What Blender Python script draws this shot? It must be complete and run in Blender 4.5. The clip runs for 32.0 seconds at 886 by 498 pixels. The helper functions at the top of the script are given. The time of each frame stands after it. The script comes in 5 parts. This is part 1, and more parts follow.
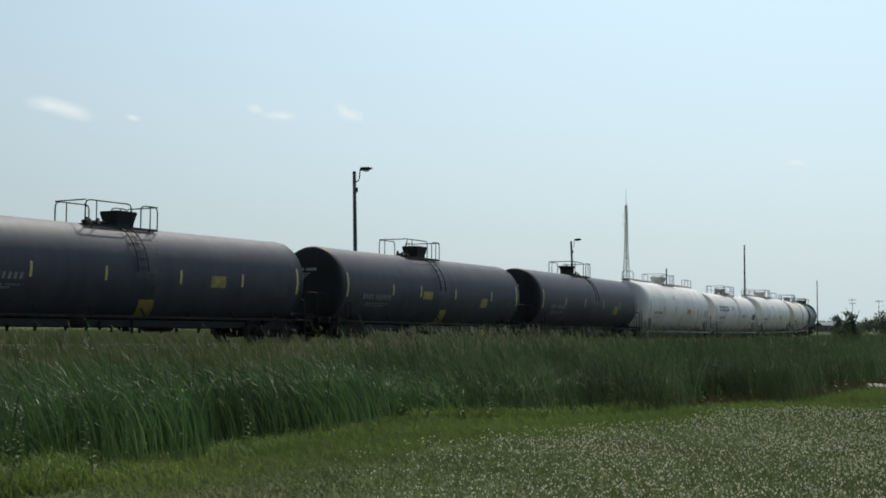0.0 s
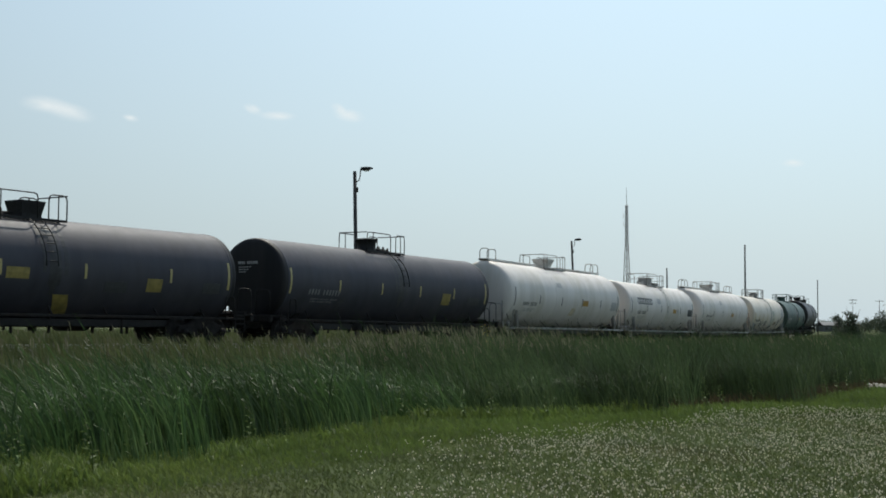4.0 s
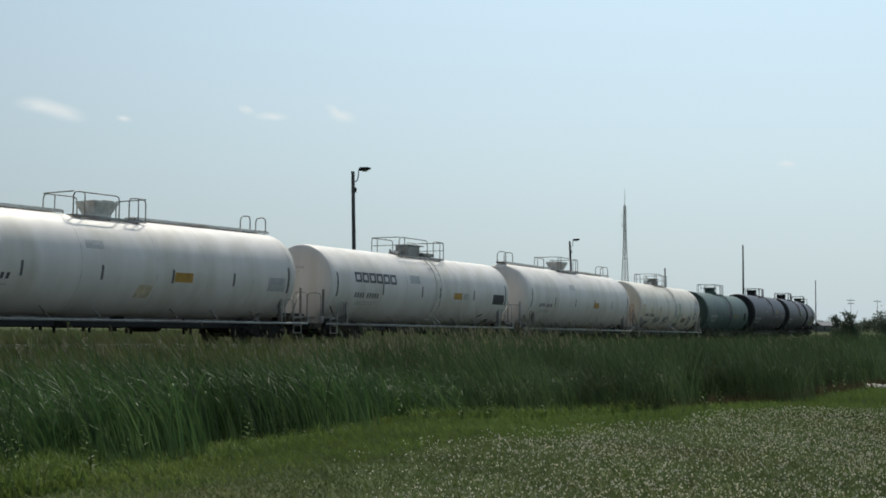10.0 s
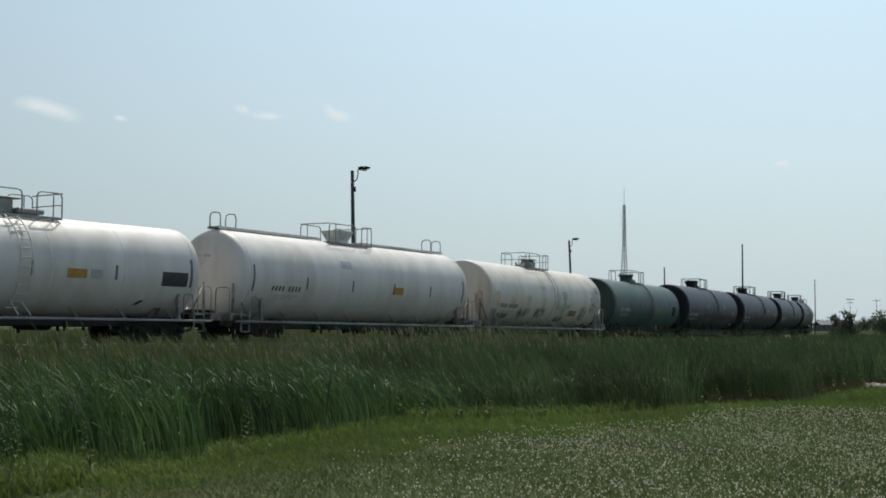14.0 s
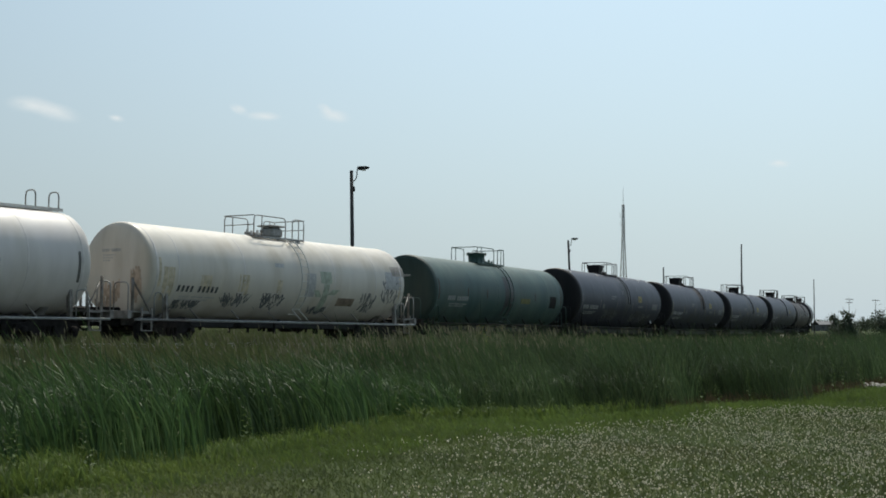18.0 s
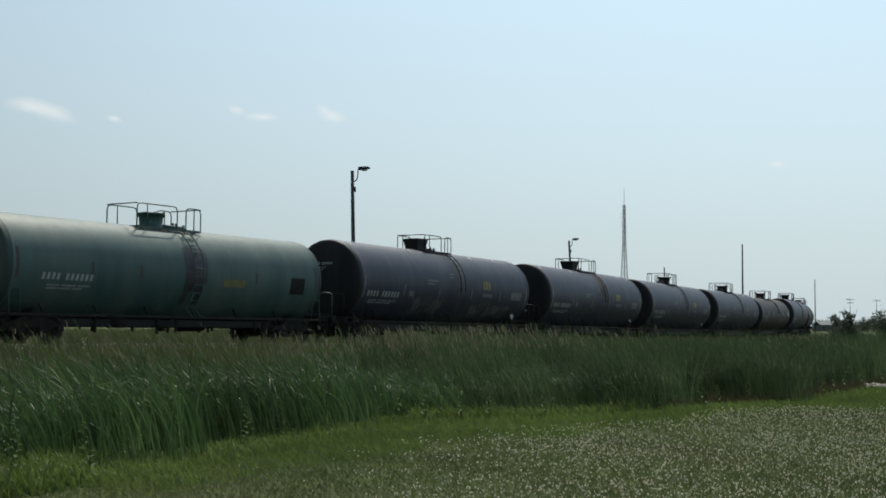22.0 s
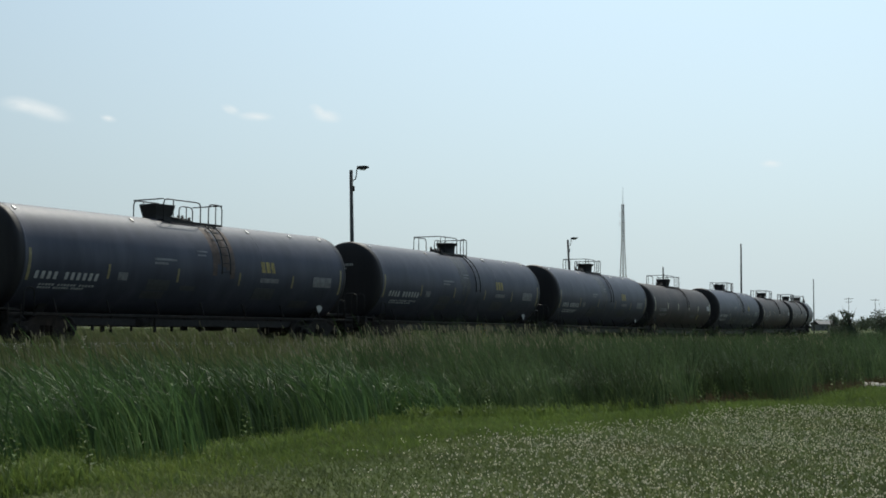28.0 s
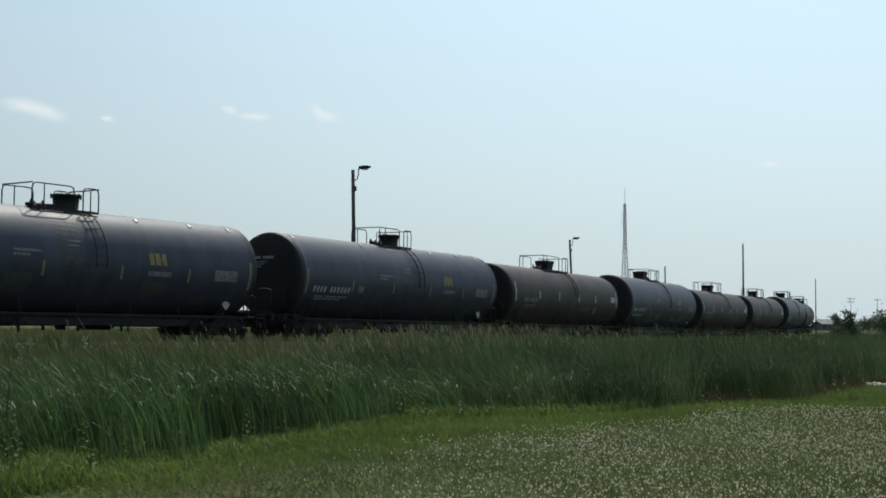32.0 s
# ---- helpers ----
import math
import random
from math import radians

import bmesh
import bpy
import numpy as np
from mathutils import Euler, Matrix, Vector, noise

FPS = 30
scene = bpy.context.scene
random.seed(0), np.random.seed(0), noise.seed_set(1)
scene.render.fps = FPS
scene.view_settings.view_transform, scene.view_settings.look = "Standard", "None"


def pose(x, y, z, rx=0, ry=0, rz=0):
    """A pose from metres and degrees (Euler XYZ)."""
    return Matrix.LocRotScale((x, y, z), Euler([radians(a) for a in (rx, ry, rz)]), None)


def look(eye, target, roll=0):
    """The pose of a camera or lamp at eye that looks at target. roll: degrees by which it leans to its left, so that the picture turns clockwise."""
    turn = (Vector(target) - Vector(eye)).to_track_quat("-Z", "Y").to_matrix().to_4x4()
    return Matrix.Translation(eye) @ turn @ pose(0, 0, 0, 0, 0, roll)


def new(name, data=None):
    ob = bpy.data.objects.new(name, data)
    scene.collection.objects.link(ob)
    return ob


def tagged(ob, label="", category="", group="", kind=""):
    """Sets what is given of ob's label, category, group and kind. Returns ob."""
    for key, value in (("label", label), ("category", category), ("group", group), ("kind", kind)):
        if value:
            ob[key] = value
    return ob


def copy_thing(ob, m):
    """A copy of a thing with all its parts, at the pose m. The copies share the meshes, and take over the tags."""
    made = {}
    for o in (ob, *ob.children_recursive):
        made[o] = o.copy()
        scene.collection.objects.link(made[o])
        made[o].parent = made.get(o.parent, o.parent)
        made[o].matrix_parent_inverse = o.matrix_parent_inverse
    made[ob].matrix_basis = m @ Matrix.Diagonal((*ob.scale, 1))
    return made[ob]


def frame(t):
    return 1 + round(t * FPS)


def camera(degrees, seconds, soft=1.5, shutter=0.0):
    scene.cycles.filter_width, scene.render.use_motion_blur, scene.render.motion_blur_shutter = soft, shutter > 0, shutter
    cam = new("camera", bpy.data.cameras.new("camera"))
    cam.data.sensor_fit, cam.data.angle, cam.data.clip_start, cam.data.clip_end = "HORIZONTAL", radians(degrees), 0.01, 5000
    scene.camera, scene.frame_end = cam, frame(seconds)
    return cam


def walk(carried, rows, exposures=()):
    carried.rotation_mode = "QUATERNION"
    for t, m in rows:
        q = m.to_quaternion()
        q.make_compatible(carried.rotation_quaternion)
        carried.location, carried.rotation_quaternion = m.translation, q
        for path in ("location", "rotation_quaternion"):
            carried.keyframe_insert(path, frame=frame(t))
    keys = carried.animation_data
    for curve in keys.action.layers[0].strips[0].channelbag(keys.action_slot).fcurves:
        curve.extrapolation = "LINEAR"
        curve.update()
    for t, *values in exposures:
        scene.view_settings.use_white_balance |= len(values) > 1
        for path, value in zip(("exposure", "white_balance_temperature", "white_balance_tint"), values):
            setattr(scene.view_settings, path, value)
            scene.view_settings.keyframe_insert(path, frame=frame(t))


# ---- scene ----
# ---- camera ----
FOCAL = 2237.5   # focal length in picture widths of 1568
cam = camera(2 * math.degrees(math.atan(784 / FOCAL)), 32.0, soft=1.78)
EYE = Vector((0, 0, 0.533))


def aim(dx, dy):
    """Camera pose: level sight line turned by small shakes dx (left) and dy (up)."""
    a, b = dx / FOCAL, 0.0609 + dy / FOCAL
    way = Vector((-math.sin(a) * math.cos(b), math.cos(a) * math.cos(b), math.sin(b)))
    return look(EYE, EYE + way, 0.247)


walk(cam, [
    (0, aim(2.0, 0.5)), (0.5, aim(2.2, -0.2)), (1, aim(3.1, 0.0)), (1.5, aim(2.9, 0.2)), (2, aim(2.9, 0.2)), (2.5, aim(2.2, -0.9)),
    (3, aim(2.4, 0.9)), (3.5, aim(3.3, 0.2)), (5.5, aim(0.0, 0.7)), (6, aim(0.0, -0.4)), (6.5, aim(0.0, 0.9)), (7, aim(-0.2, 0.7)),
    (7.5, aim(-1.5, -1.1)), (8, aim(-1.5, 0.0)), (8.5, aim(-1.3, 0.2)), (9, aim(-0.4, 0.7)), (9.5, aim(0.0, 0.7)), (10, aim(-0.4, 0.7)),
    (10.5, aim(0.2, -0.2)), (11, aim(1.5, 2.0)), (11.5, aim(1.1, 0.4)), (12, aim(1.8, 0.2)), (12.5, aim(0.0, -0.2)), (13, aim(0.0, 0.0)),
    (13.5, aim(0.0, 1.8)), (14, aim(-1.5, -0.6)), (14.5, aim(-1.5, 0.0)), (16.5, aim(-3.1, -0.2)), (17, aim(-1.7, 0.0)), (17.5, aim(-1.7, 1.3)),
    (18, aim(-3.1, -0.9)), (18.5, aim(-1.5, 0.2)), (19, aim(-2.8, -0.7)), (19.5, aim(-1.5, 0.9)), (20, aim(-3.1, -2.6)), (20.5, aim(-3.1, -0.2)),
    (21, aim(-3.1, -1.1)), (21.5, aim(-2.8, -0.2)), (22, aim(-1.5, -0.4)), (22.5, aim(3.3, 0.9)), (23, aim(3.7, 0.9)), (23.5, aim(3.3, 0.9)),
    (24, aim(2.6, 0.2)), (24.5, aim(1.5, 1.1)), (25, aim(1.1, 0.0)), (25.5, aim(-1.5, -0.9)), (27.5, aim(-1.9, -0.4)), (28, aim(-3.7, -1.7)),
    (28.5, aim(-2.2, -1.3)), (29, aim(0.0, -2.4)), (29.5, aim(3.1, -1.9)), (30, aim(0.2, -1.3)), (30.5, aim(3.3, -2.6)), (31, aim(-3.1, -3.0)),
    (31.5, aim(-1.5, -2.6)), (32, aim(-0.4, -2.0)),
], exposures=[(0, 0.07, 6500, 8), (4, 0.06, 6500, 8), (9, -0.03, 6500, 8), (19, -0.03, 6500, 8), (24, 0.05, 6500, 8), (32, 0.08, 6500, 8)])


# ---- world and sun ----
SUN_ELEVATION, SUN_AZIMUTH = radians(57), radians(2)    # azimuth clockwise from +y
world = bpy.data.worlds.new("sky")
scene.world = world
world.use_nodes = True
wn, wl = world.node_tree.nodes, world.node_tree.links
sky = wn.new("ShaderNodeTexSky")
sky.sky_type, sky.sun_disc = "NISHITA", False
sky.sun_elevation, sky.sun_rotation = SUN_ELEVATION, SUN_AZIMUTH
sky.altitude, sky.air_density, sky.dust_density, sky.ozone_density = 200, 1.0, 2.4, 5.0
# a humid, milky summer sky: haze thickens smoothly towards the horizon
haze, up, thick, veil = (wn.new("ShaderNode" + k) for k in ("HueSaturation", "SeparateXYZ", "MapRange", "Mix"))
haze.inputs["Saturation"].default_value = 0.75
wl.new(sky.outputs[0], haze.inputs["Color"])
wl.new(wn.new("ShaderNodeTexCoord").outputs["Generated"], up.inputs[0])
wl.new(up.outputs["Z"], thick.inputs[0])
for k, v in enumerate((0.0, 0.40, 0.94, 0.10), 1):
    thick.inputs[k].default_value = v
veil.data_type = "RGBA"
wl.new(thick.outputs[0], veil.inputs[0])
clear = wn.new("ShaderNodeMix")
clear.data_type, clear.blend_type = "RGBA", "MULTIPLY"
clear.inputs[0].default_value, clear.inputs[7].default_value = 1.0, (0.87, 0.99, 0.94, 1)
wl.new(haze.outputs[0], clear.inputs[6])
wl.new(clear.outputs[2], veil.inputs[6])
veil.inputs[7].default_value = (4.50, 5.22, 5.60, 1)
# the haze is brighter towards the sun
toward, glow, lit = wn.new("ShaderNodeVectorMath"), wn.new("ShaderNodeMapRange"), wn.new("ShaderNodeVectorMath")
toward.operation, lit.operation = "DOT_PRODUCT", "SCALE"
toward.inputs[1].default_value = (math.sin(SUN_AZIMUTH) * math.cos(SUN_ELEVATION), math.cos(SUN_AZIMUTH) * math.cos(SUN_ELEVATION), math.sin(SUN_ELEVATION))
wl.new(up.inputs[0].links[0].from_socket, toward.inputs[0])
wl.new(toward.outputs["Value"], glow.inputs[0])
for k, v in enumerate((0.50, 1.0, 0.939, 1.46), 1):
    glow.inputs[k].default_value = v
wl.new(veil.outputs[2], lit.inputs[0])
# and a little thicker to the right of the track
aside, both = wn.new("ShaderNodeMapRange"), wn.new("ShaderNodeMath")
wl.new(up.outputs["X"], aside.inputs[0])
for k, v in enumerate((-1.0, 1.0, 0.62, 1.30), 1):
    aside.inputs[k].default_value = v
both.operation = "MULTIPLY"
wl.new(glow.outputs[0], both.inputs[0])
wl.new(aside.outputs[0], both.inputs[1])
wl.new(both.outputs[0], lit.inputs["Scale"])
wl.new(lit.outputs[0], wn["Background"].inputs[0])
wn["Background"].inputs[1].default_value = 0.125
sun = new("sun", bpy.data.lights.new("sun", "SUN"))
sun.data.energy, sun.data.angle, sun.data.color = 3.8, radians(0.6), (1, 0.93, 0.81)
sun.matrix_world = look((0, 0, 60), Vector((0, 0, 60)) - Vector((
    math.sin(SUN_AZIMUTH) * math.cos(SUN_ELEVATION), math.cos(SUN_AZIMUTH) * math.cos(SUN_ELEVATION), math.sin(SUN_ELEVATION))))


# ---- materials ----
def material(name, base, rough=0.6, metal=0.0, vary=0.25, scale=3.0, stretch=(1, 1, 1), second=None, second_scale=0.7,
             second_at=(0.5, 0.7), bump=0.0, bump_scale=40.0, island=0.0, objects=0.0, rough_vary=0.1, translucent=0.0, specular=0.5, tint=None):
    """A surface with grain at one scale and stains of a second colour at a larger one."""
    m = bpy.data.materials.new(name)
    m.use_nodes = True
    n, l = m.node_tree.nodes, m.node_tree.links
    b = n["Principled BSDF"]
    b.inputs["Roughness"].default_value, b.inputs["Metallic"].default_value = rough, metal
    b.inputs["Specular IOR Level"].default_value = specular
    if tint:
        b.inputs["Specular Tint"].default_value = (*tint, 1)
    coord = n.new("ShaderNodeTexCoord")
    mapping = n.new("ShaderNodeMapping")
    mapping.inputs["Scale"].default_value = stretch
    l.new(coord.outputs["Object"], mapping.inputs["Vector"])

    def noisy(size, detail=5.0):
        t = n.new("ShaderNodeTexNoise")
        t.inputs["Scale"].default_value, t.inputs["Detail"].default_value = size, detail
        l.new(mapping.outputs[0], t.inputs["Vector"])
        return t.outputs["Fac"]

    def remap(source, a, b_, c, d):
        r = n.new("ShaderNodeMapRange")
        for k, v in enumerate((a, b_, c, d), 1):
            r.inputs[k].default_value = v
        l.new(source, r.inputs[0])
        return r.outputs[0]

    def mix(kind, fac, a, b_):
        x = n.new("ShaderNodeMix")
        x.data_type, x.blend_type = "RGBA", kind
        for sock, v in ((x.inputs[0], fac), (x.inputs[6], a), (x.inputs[7], b_)):
            if isinstance(v, (float, int)):
                sock.default_value = v
            elif isinstance(v, tuple):
                sock.default_value = (*v, 1)
            else:
                l.new(v, sock)
        return x.outputs[2]

    colour = mix("MIX", 0.0, base, base)
    if second:
        colour = mix("MIX", remap(noisy(second_scale, 8.0), second_at[0], second_at[1], 0, 1), base, second)
    value = remap(noisy(scale), 0.3, 0.7, 1 - vary, 1 + vary)
    if island:
        g = n.new("ShaderNodeNewGeometry")
        mul = n.new("ShaderNodeMath")
        mul.operation = "MULTIPLY"
        l.new(value, mul.inputs[0])
        l.new(remap(g.outputs["Random Per Island"], 0, 1, 1 - island, 1 + island), mul.inputs[1])
        value = mul.outputs[0]
    if objects:
        g = n.new("ShaderNodeObjectInfo")
        mul = n.new("ShaderNodeMath")
        mul.operation = "MULTIPLY"
        l.new(value, mul.inputs[0])
        l.new(remap(g.outputs["Random"], 0, 1, 1 - objects, 1 + objects), mul.inputs[1])
        value = mul.outputs[0]
    hsv = n.new("ShaderNodeHueSaturation")
    l.new(colour, hsv.inputs["Color"])
    l.new(value, hsv.inputs["Value"])
    l.new(hsv.outputs[0], b.inputs["Base Color"])
    l.new(remap(noisy(scale * 2.3), 0.3, 0.7, max(rough - rough_vary, 0.03), min(rough + rough_vary, 1)), b.inputs["Roughness"])
    if bump:
        t = n.new("ShaderNodeBump")
        t.inputs["Strength"].default_value, t.inputs["Distance"].default_value = 1.0, bump
        l.new(noisy(bump_scale, 4.0), t.inputs["Height"])
        l.new(t.outputs[0], b.inputs["Normal"])
    if translucent:
        tr = n.new("ShaderNodeBsdfTranslucent")
        l.new(hsv.outputs[0], tr.inputs[0])
        mx = n.new("ShaderNodeMixShader")
        mx.inputs[0].default_value = translucent
        l.new(b.outputs[0], mx.inputs[1])
        l.new(tr.outputs[0], mx.inputs[2])
        l.new(mx.outputs[0], n["Material Output"].inputs[0])
    return m


STREAK = (1.0, 1.0, 0.22)
paint_black = material("dusty_black_paint", (0.0390, 0.0385, 0.0490), 0.62, specular=0.36, tint=(0.88, 0.90, 1.0), rough_vary=0.03, vary=0.18, scale=2.0, stretch=STREAK,
                       second=(0.050, 0.047, 0.054), second_scale=0.9, second_at=(0.42, 0.68), bump=0.002, bump_scale=3)
paint_blue_black = material("blue_black_paint", (0.0300, 0.0312, 0.0450), 0.54, specular=0.40, tint=(0.80, 0.88, 1.0), rough_vary=0.03, vary=0.18, scale=2.2, stretch=STREAK,
                            second=(0.043, 0.043, 0.056), second_scale=1.1, second_at=(0.5, 0.75), bump=0.002, bump_scale=3)
# much darker black for the tank ends: their shade is put into the colour
paint_shaded_end = material("shaded_black_end_paint", (0.0105, 0.0100, 0.0125), 0.60, specular=0.30, rough_vary=0.05, vary=0.25, scale=2.0, stretch=STREAK,
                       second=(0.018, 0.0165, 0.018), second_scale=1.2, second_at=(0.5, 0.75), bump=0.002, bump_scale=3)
paint_brown = material("rusty_brown_black_paint", (0.026, 0.019, 0.018), 0.62, specular=0.36, rough_vary=0.03, vary=0.22, scale=2.0, stretch=STREAK,
                       second=(0.043, 0.030, 0.026), second_scale=1.0, second_at=(0.42, 0.7), bump=0.002, bump_scale=3)
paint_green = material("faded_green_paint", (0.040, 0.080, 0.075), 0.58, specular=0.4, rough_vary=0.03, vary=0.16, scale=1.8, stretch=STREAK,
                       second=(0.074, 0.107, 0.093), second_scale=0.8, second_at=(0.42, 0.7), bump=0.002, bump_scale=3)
# the shell's green at about half strength, with the heads' shade painted in
paint_green_shaded = material("shaded_dark_green_end_paint", (0.022, 0.044, 0.040), 0.62, specular=0.3, rough_vary=0.05, vary=0.25, scale=1.8, stretch=STREAK,
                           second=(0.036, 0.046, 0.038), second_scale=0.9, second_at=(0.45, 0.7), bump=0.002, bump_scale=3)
paint_white = material("weathered_white_paint", (0.605, 0.565, 0.535), 0.50, vary=0.08, scale=1.6, stretch=STREAK,
                       second=(0.47, 0.43, 0.36), second_scale=0.9, second_at=(0.48, 0.78), bump=0.002, bump_scale=3)
paint_cream = material("yellowed_cream_paint", (0.585, 0.535, 0.465), 0.5, vary=0.08, scale=1.8, stretch=STREAK,
                       second=(0.44, 0.38, 0.29), second_scale=1.1, second_at=(0.5, 0.78), bump=0.002, bump_scale=3)
grime = material("rust_and_grime", (0.018, 0.0165, 0.016), 0.85, specular=0.2, vary=0.4, scale=6, second=(0.026, 0.018, 0.014), second_at=(0.5, 0.7))
wheel_steel = material("worn_wheel_steel", (0.018, 0.016, 0.015), 0.75, specular=0.25, vary=0.35, scale=9)
bright_steel = material("polished_rail_steel", (0.45, 0.43, 0.41), 0.3, metal=0.9, vary=0.2, scale=8)
galvanised = material("grey_painted_metal", (0.26, 0.26, 0.25), 0.55, vary=0.2, scale=8, second=(0.16, 0.12, 0.10), second_at=(0.55, 0.72))
dark_metal = material("black_painted_metal", (0.014, 0.0135, 0.014), 0.65, specular=0.3, vary=0.3, scale=8)
green_metal = material("green_painted_metal", (0.035, 0.075, 0.065), 0.55, vary=0.3, scale=8)
white_metal = material("white_painted_metal", (0.55, 0.54, 0.51), 0.5, vary=0.15, scale=7, second=(0.3, 0.24, 0.2), second_at=(0.55, 0.75))
dirty_white = material("grimy_white_frame_paint", (0.25, 0.235, 0.215), 0.65, vary=0.3, scale=5, second=(0.10, 0.085, 0.07), second_scale=2.2, second_at=(0.45, 0.62))
seam_dirt = material("dirty_weld_bead", (0.57, 0.53, 0.50), 0.6, vary=0.2, scale=3)
rust_run = material("brown_rust_run", (0.42, 0.325, 0.245), 0.75, vary=0.35, scale=5)
strip_faded = material("faded_reflective_tape", (0.17, 0.145, 0.07), 0.5, vary=0.35, scale=9)
strip_yellow = material("yellow_reflective_tape", (0.40, 0.33, 0.13), 0.45, vary=0.25, scale=9, stretch=(1, 1, 1))
strip_dark = material("dirty_reflective_tape", (0.09, 0.085, 0.08), 0.5, vary=0.3, scale=9)
panel_yellow = material("yellow_stencil_panel", (0.24, 0.185, 0.05), 0.6, vary=0.3, scale=4, second=(0.15, 0.12, 0.05), second_at=(0.5, 0.75))
panel_orange = material("orange_stencil_panel", (0.36, 0.20, 0.035), 0.6, vary=0.25, scale=5)
panel_dark = material("dark_stencil_panel", (0.036, 0.037, 0.040), 0.6, vary=0.2, scale=6)
smear_grey = material("grey_sprayed_smear", (0.125, 0.12, 0.12), 0.65, vary=0.4, scale=6)
panel_grey = material("faded_grey_stencil", (0.13, 0.13, 0.135), 0.65, vary=0.4, scale=7)
panel_shade = material("faded_grey_stencil_on_white", (0.38, 0.37, 0.365), 0.6, vary=0.2, scale=6)
letter_faded = material("faded_grey_lettering_paint", (0.15, 0.15, 0.15), 0.6, vary=0.3, scale=9)
letter_white = material("white_lettering_paint", (0.30, 0.30, 0.295), 0.6, vary=0.2, scale=9)
letter_black = material("black_lettering_paint", (0.06, 0.06, 0.063), 0.6, vary=0.2, scale=9)
stain_yellow = material("faded_yellow_stain", (0.51, 0.43, 0.30), 0.6, vary=0.3, scale=4)
scrawl = material("dark_spray_paint", (0.115, 0.115, 0.12), 0.6, vary=0.3, scale=6)
brown_band = material("brown_oily_stain", (0.30, 0.26, 0.22), 0.6, vary=0.35, scale=4)
scrawl_green = material("green_spray_paint", (0.33, 0.36, 0.28), 0.6, vary=0.3, scale=6)
stain_rust = material("rusty_residue_streak", (0.062, 0.042, 0.034), 0.75, vary=0.4, scale=5)
stain_black = material("black_residue_streak", (0.023, 0.023, 0.026), 0.5, vary=0.4, scale=5)
wood_pole = material("weathered_pole_wood", (0.047, 0.046, 0.047), 0.85, vary=0.3, scale=4, stretch=(4, 4, 0.4))
concrete = material("pale_rubble", (0.36, 0.33, 0.28), 0.85, vary=0.2, scale=9, bump=0.01, bump_scale=18)
ballast = material("grey_ballast", (0.20, 0.185, 0.17), 0.9, vary=0.45, scale=14, bump=0.03, bump_scale=16)
tie_wood = material("creosoted_tie_wood", (0.055, 0.045, 0.038), 0.9, vary=0.3, scale=6)
earth = material("grassy_ground", (0.042, 0.056, 0.018), 0.95, vary=0.35, scale=1.6, second=(0.064, 0.070, 0.026), second_scale=0.22,
                 second_at=(0.4, 0.65), specular=0.1, bump=0.03, bump_scale=9)
lawn_blade = material("lawn_grass_blade", (0.084, 0.112, 0.035), 0.6, vary=0.3, scale=0.6, second=(0.108, 0.118, 0.044), second_scale=0.35,
                      island=0.3, translucent=0.35, specular=0.25)
fringe_blade = material("light_green_grass_blade", (0.096, 0.140, 0.032), 0.6, vary=0.25, scale=0.5, second=(0.132, 0.172, 0.044), second_scale=0.3,
                        island=0.3, translucent=0.4, specular=0.25)
cattail_blade = material("cattail_leaf", (0.041, 0.077, 0.026), 0.58, vary=0.25, scale=1.2, second=(0.070, 0.108, 0.042), second_scale=0.8,
                         island=0.35, objects=0.34, translucent=0.36, specular=0.20)
reed_blade = material("dark_reed_leaf", (0.046, 0.074, 0.031), 0.6, vary=0.35, scale=0.9, second=(0.075, 0.100, 0.047), second_scale=0.5,
                      island=0.4, objects=0.42, translucent=0.34, specular=0.14)
brown_stalk = material("dead_brown_stalk", (0.080, 0.062, 0.036), 0.8, vary=0.3, scale=2, island=0.35, translucent=0.2, specular=0.1)
dry_blade = material("tan_green_grass_blade", (0.090, 0.108, 0.044), 0.7, vary=0.25, scale=0.5, second=(0.140, 0.134, 0.070), second_scale=0.35,
                     island=0.3, translucent=0.3, specular=0.2)
seed_head = material("tan_seed_head", (0.165, 0.155, 0.105), 0.8, vary=0.2, scale=3, island=0.3, translucent=0.3, specular=0.1)
clover_head = material("white_clover_head", (0.70, 0.645, 0.53), 0.8, vary=0.15, scale=2, island=0.2, translucent=0.3, specular=0.1)
leaf_weed = material("broad_weed_leaf", (0.070, 0.110, 0.03), 0.7, vary=0.2, scale=3, island=0.25, translucent=0.35, specular=0.3)
leaf_tree = material("dark_tree_leaf", (0.068, 0.086, 0.056), 0.6, vary=0.3, scale=2, island=0.35, translucent=0.25, specular=0.3)
petal_yellow = material("yellow_petal", (0.55, 0.42, 0.05), 0.7, vary=0.2, scale=4, island=0.2, translucent=0.3)
bark = material("grey_brown_bark", (0.09, 0.07, 0.055), 0.9, vary=0.3, scale=5, stretch=(3, 3, 0.5))
roofing = material("grey_roof_sheet", (0.07, 0.075, 0.085), 0.6, vary=0.15, scale=2)
siding = material("grey_wall_siding", (0.085, 0.09, 0.095), 0.7, vary=0.1, scale=1)
window_dark = material("dark_window_glass", (0.03, 0.035, 0.04), 0.1, vary=0.1, scale=2)
lamp_glass = material("lamp_lens", (0.5, 0.5, 0.48), 0.25, vary=0.05, scale=5)


